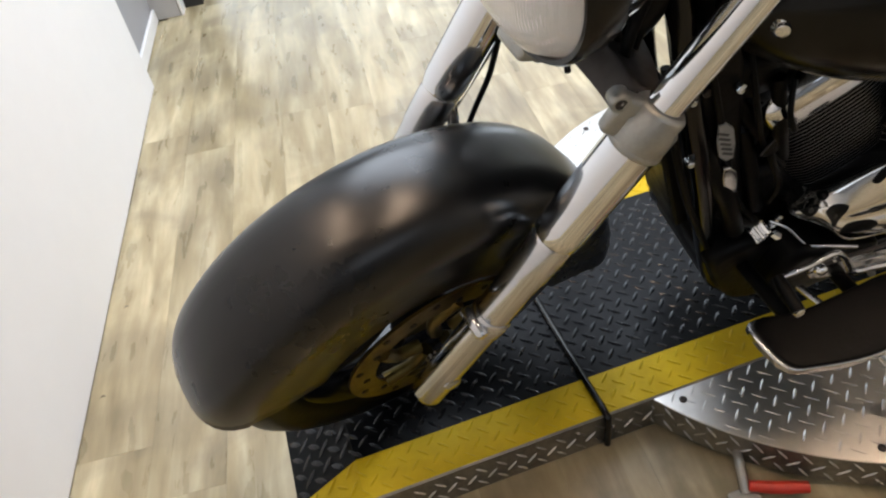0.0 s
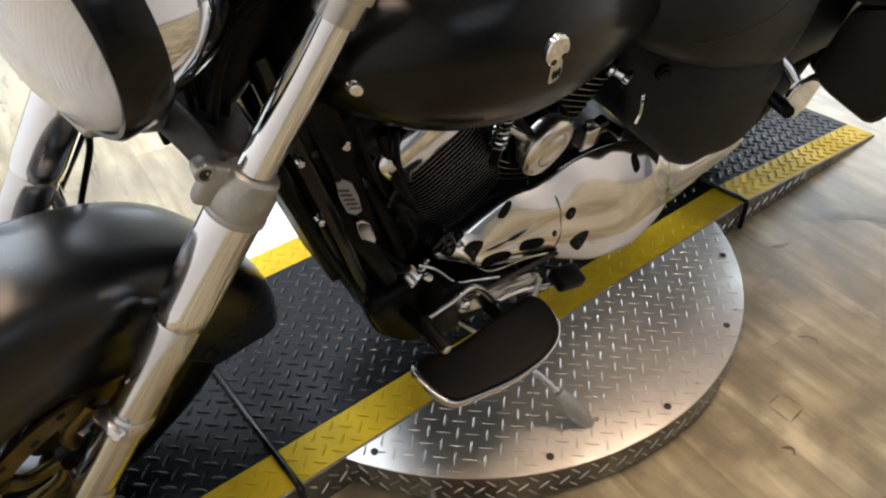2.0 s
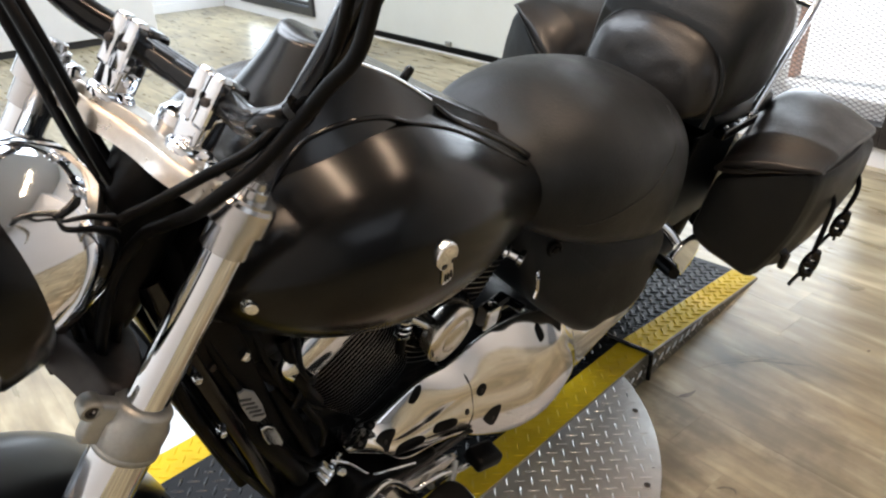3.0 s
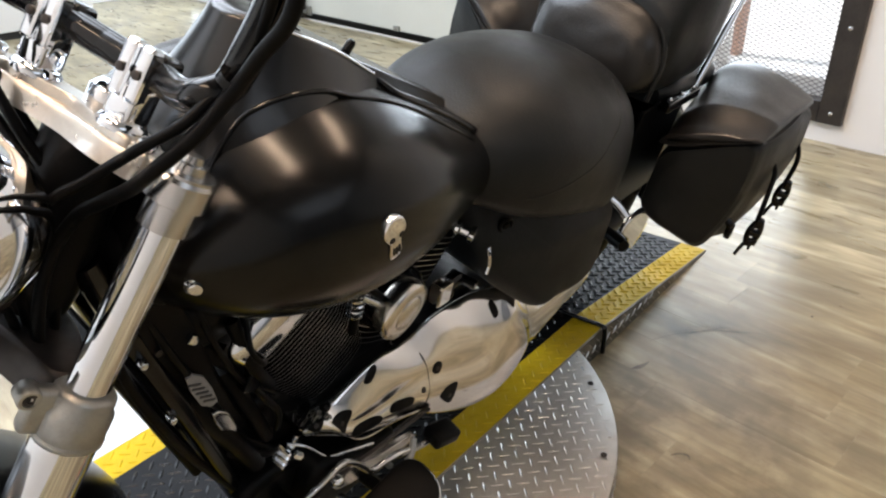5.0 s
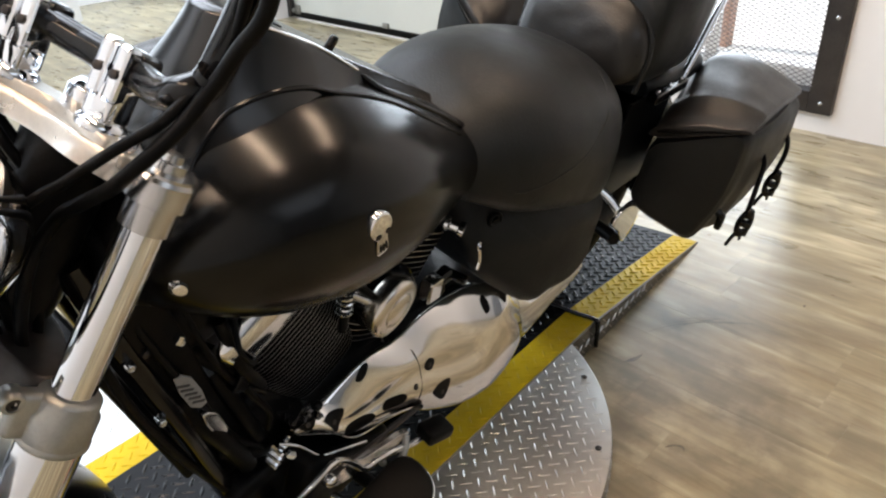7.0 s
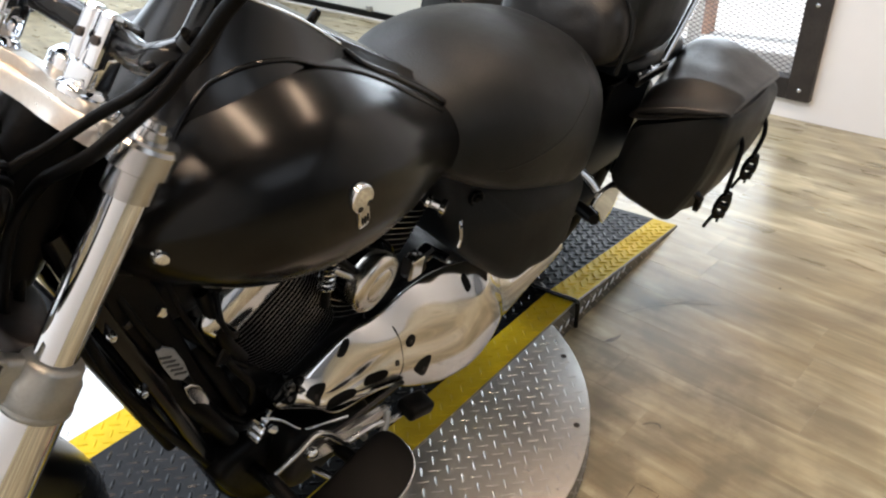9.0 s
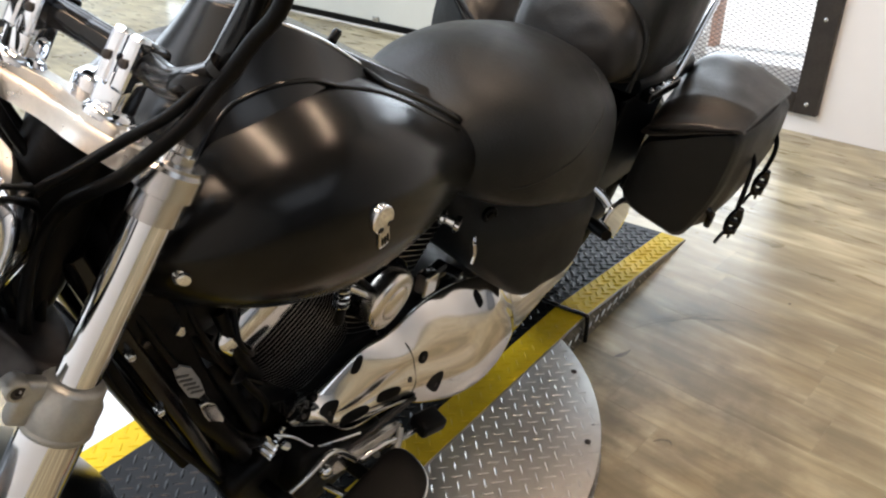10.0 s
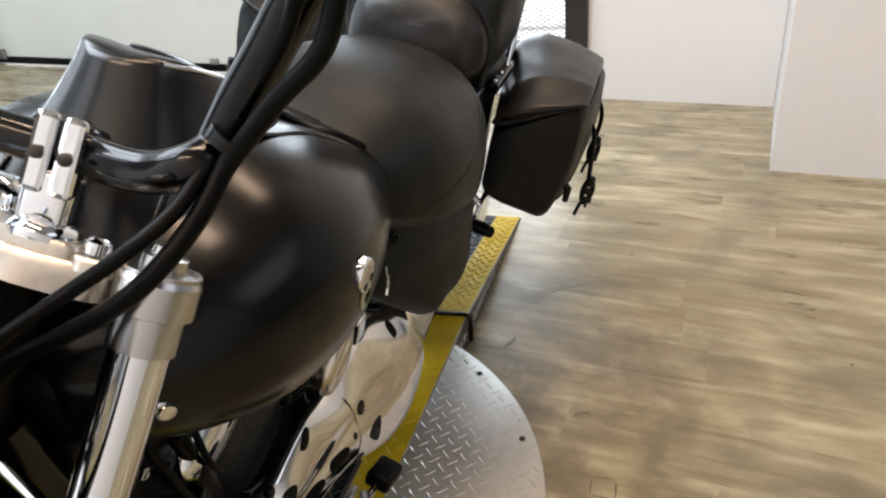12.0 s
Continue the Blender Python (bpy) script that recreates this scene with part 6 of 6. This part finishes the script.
def rub_mark(name, pts, w, h=0.0006):
    """A thin worn streak on the floor through points, tapering at both ends."""
    path = spline([(x, y, 0) for x, y in pts], 8)
    v, f = [], []
    for i, p in enumerate(path):
        d = (path[min(i + 1, len(path) - 1)] - path[max(i - 1, 0)]).normalized()
        q = Vector((-d.y, d.x, 0)) * w * (0.15 + 0.85 * math.sin(math.pi * i / (len(path) - 1))) * (0.75 + 0.5 * noise.noise(p * 40))
        v += [tuple(p + q + Vector((0, 0, h))), tuple(p - q + Vector((0, 0, h)))]
    for i in range(len(path) - 1):
        f.append((2 * i, 2 * i + 1, 2 * i + 3, 2 * i + 2))
    ob = part(name, (v, f), SCUFF, None, "dark worn mark on the vinyl boards", smooth=False)
    return tagged(ob, kind="structure")


for cx, cy, r in ((1.243, -0.705, 0.026),):
    q = [(cx - r, cy - r), (cx + r, cy - r * 0.9), (cx + r, cy + r), (cx - r * 0.9, cy + r)]
    for k in range(4):
        (ax, ay), (bx_, by) = q[k], q[(k + 1) % 4]
        rub_mark("floor_mark", [(ax, ay), ((ax + bx_) / 2 + 0.001, (ay + by) / 2), (bx_, by)], 0.0022)
rub_mark("floor_mark", [(1.435, -0.615), (1.452, -0.628), (1.458, -0.645), (1.447, -0.655)], 0.005)
rub_mark("floor_mark", [(1.66, -0.40), (1.69, -0.418), (1.72, -0.425)], 0.008)
rub_mark("floor_mark", [(1.15, -0.75), (1.165, -0.765), (1.155, -0.778)], 0.006)
srng = random.Random(8)
for k in range(6):
    a0, ln = 0.30 + 0.5 * srng.random(), 0.25 + 0.5 * srng.random()
    rx, ry = 0.42 + 0.10 * srng.random(), 0.36 + 0.12 * srng.random()
    rub_mark("tyre_scuff", [(1.62 + rx * math.cos(a0 + ln * q), -0.78 + ry * math.sin(a0 + ln * q)) for q in (0, 0.33, 0.67, 1)], 0.0012 + 0.0012 * srng.random())
for px_, py_ in ((2.363, -1.313), (1.749, -1.248), (-0.493, 0.481), (-0.538, 0.208), (0.10, 1.3), (2.6, -0.9), (2.2, -0.7)):
    rub_mark("floor_mark", [(px_ - 0.006, py_), (px_, py_ + 0.004), (px_ + 0.007, py_)], 0.004)
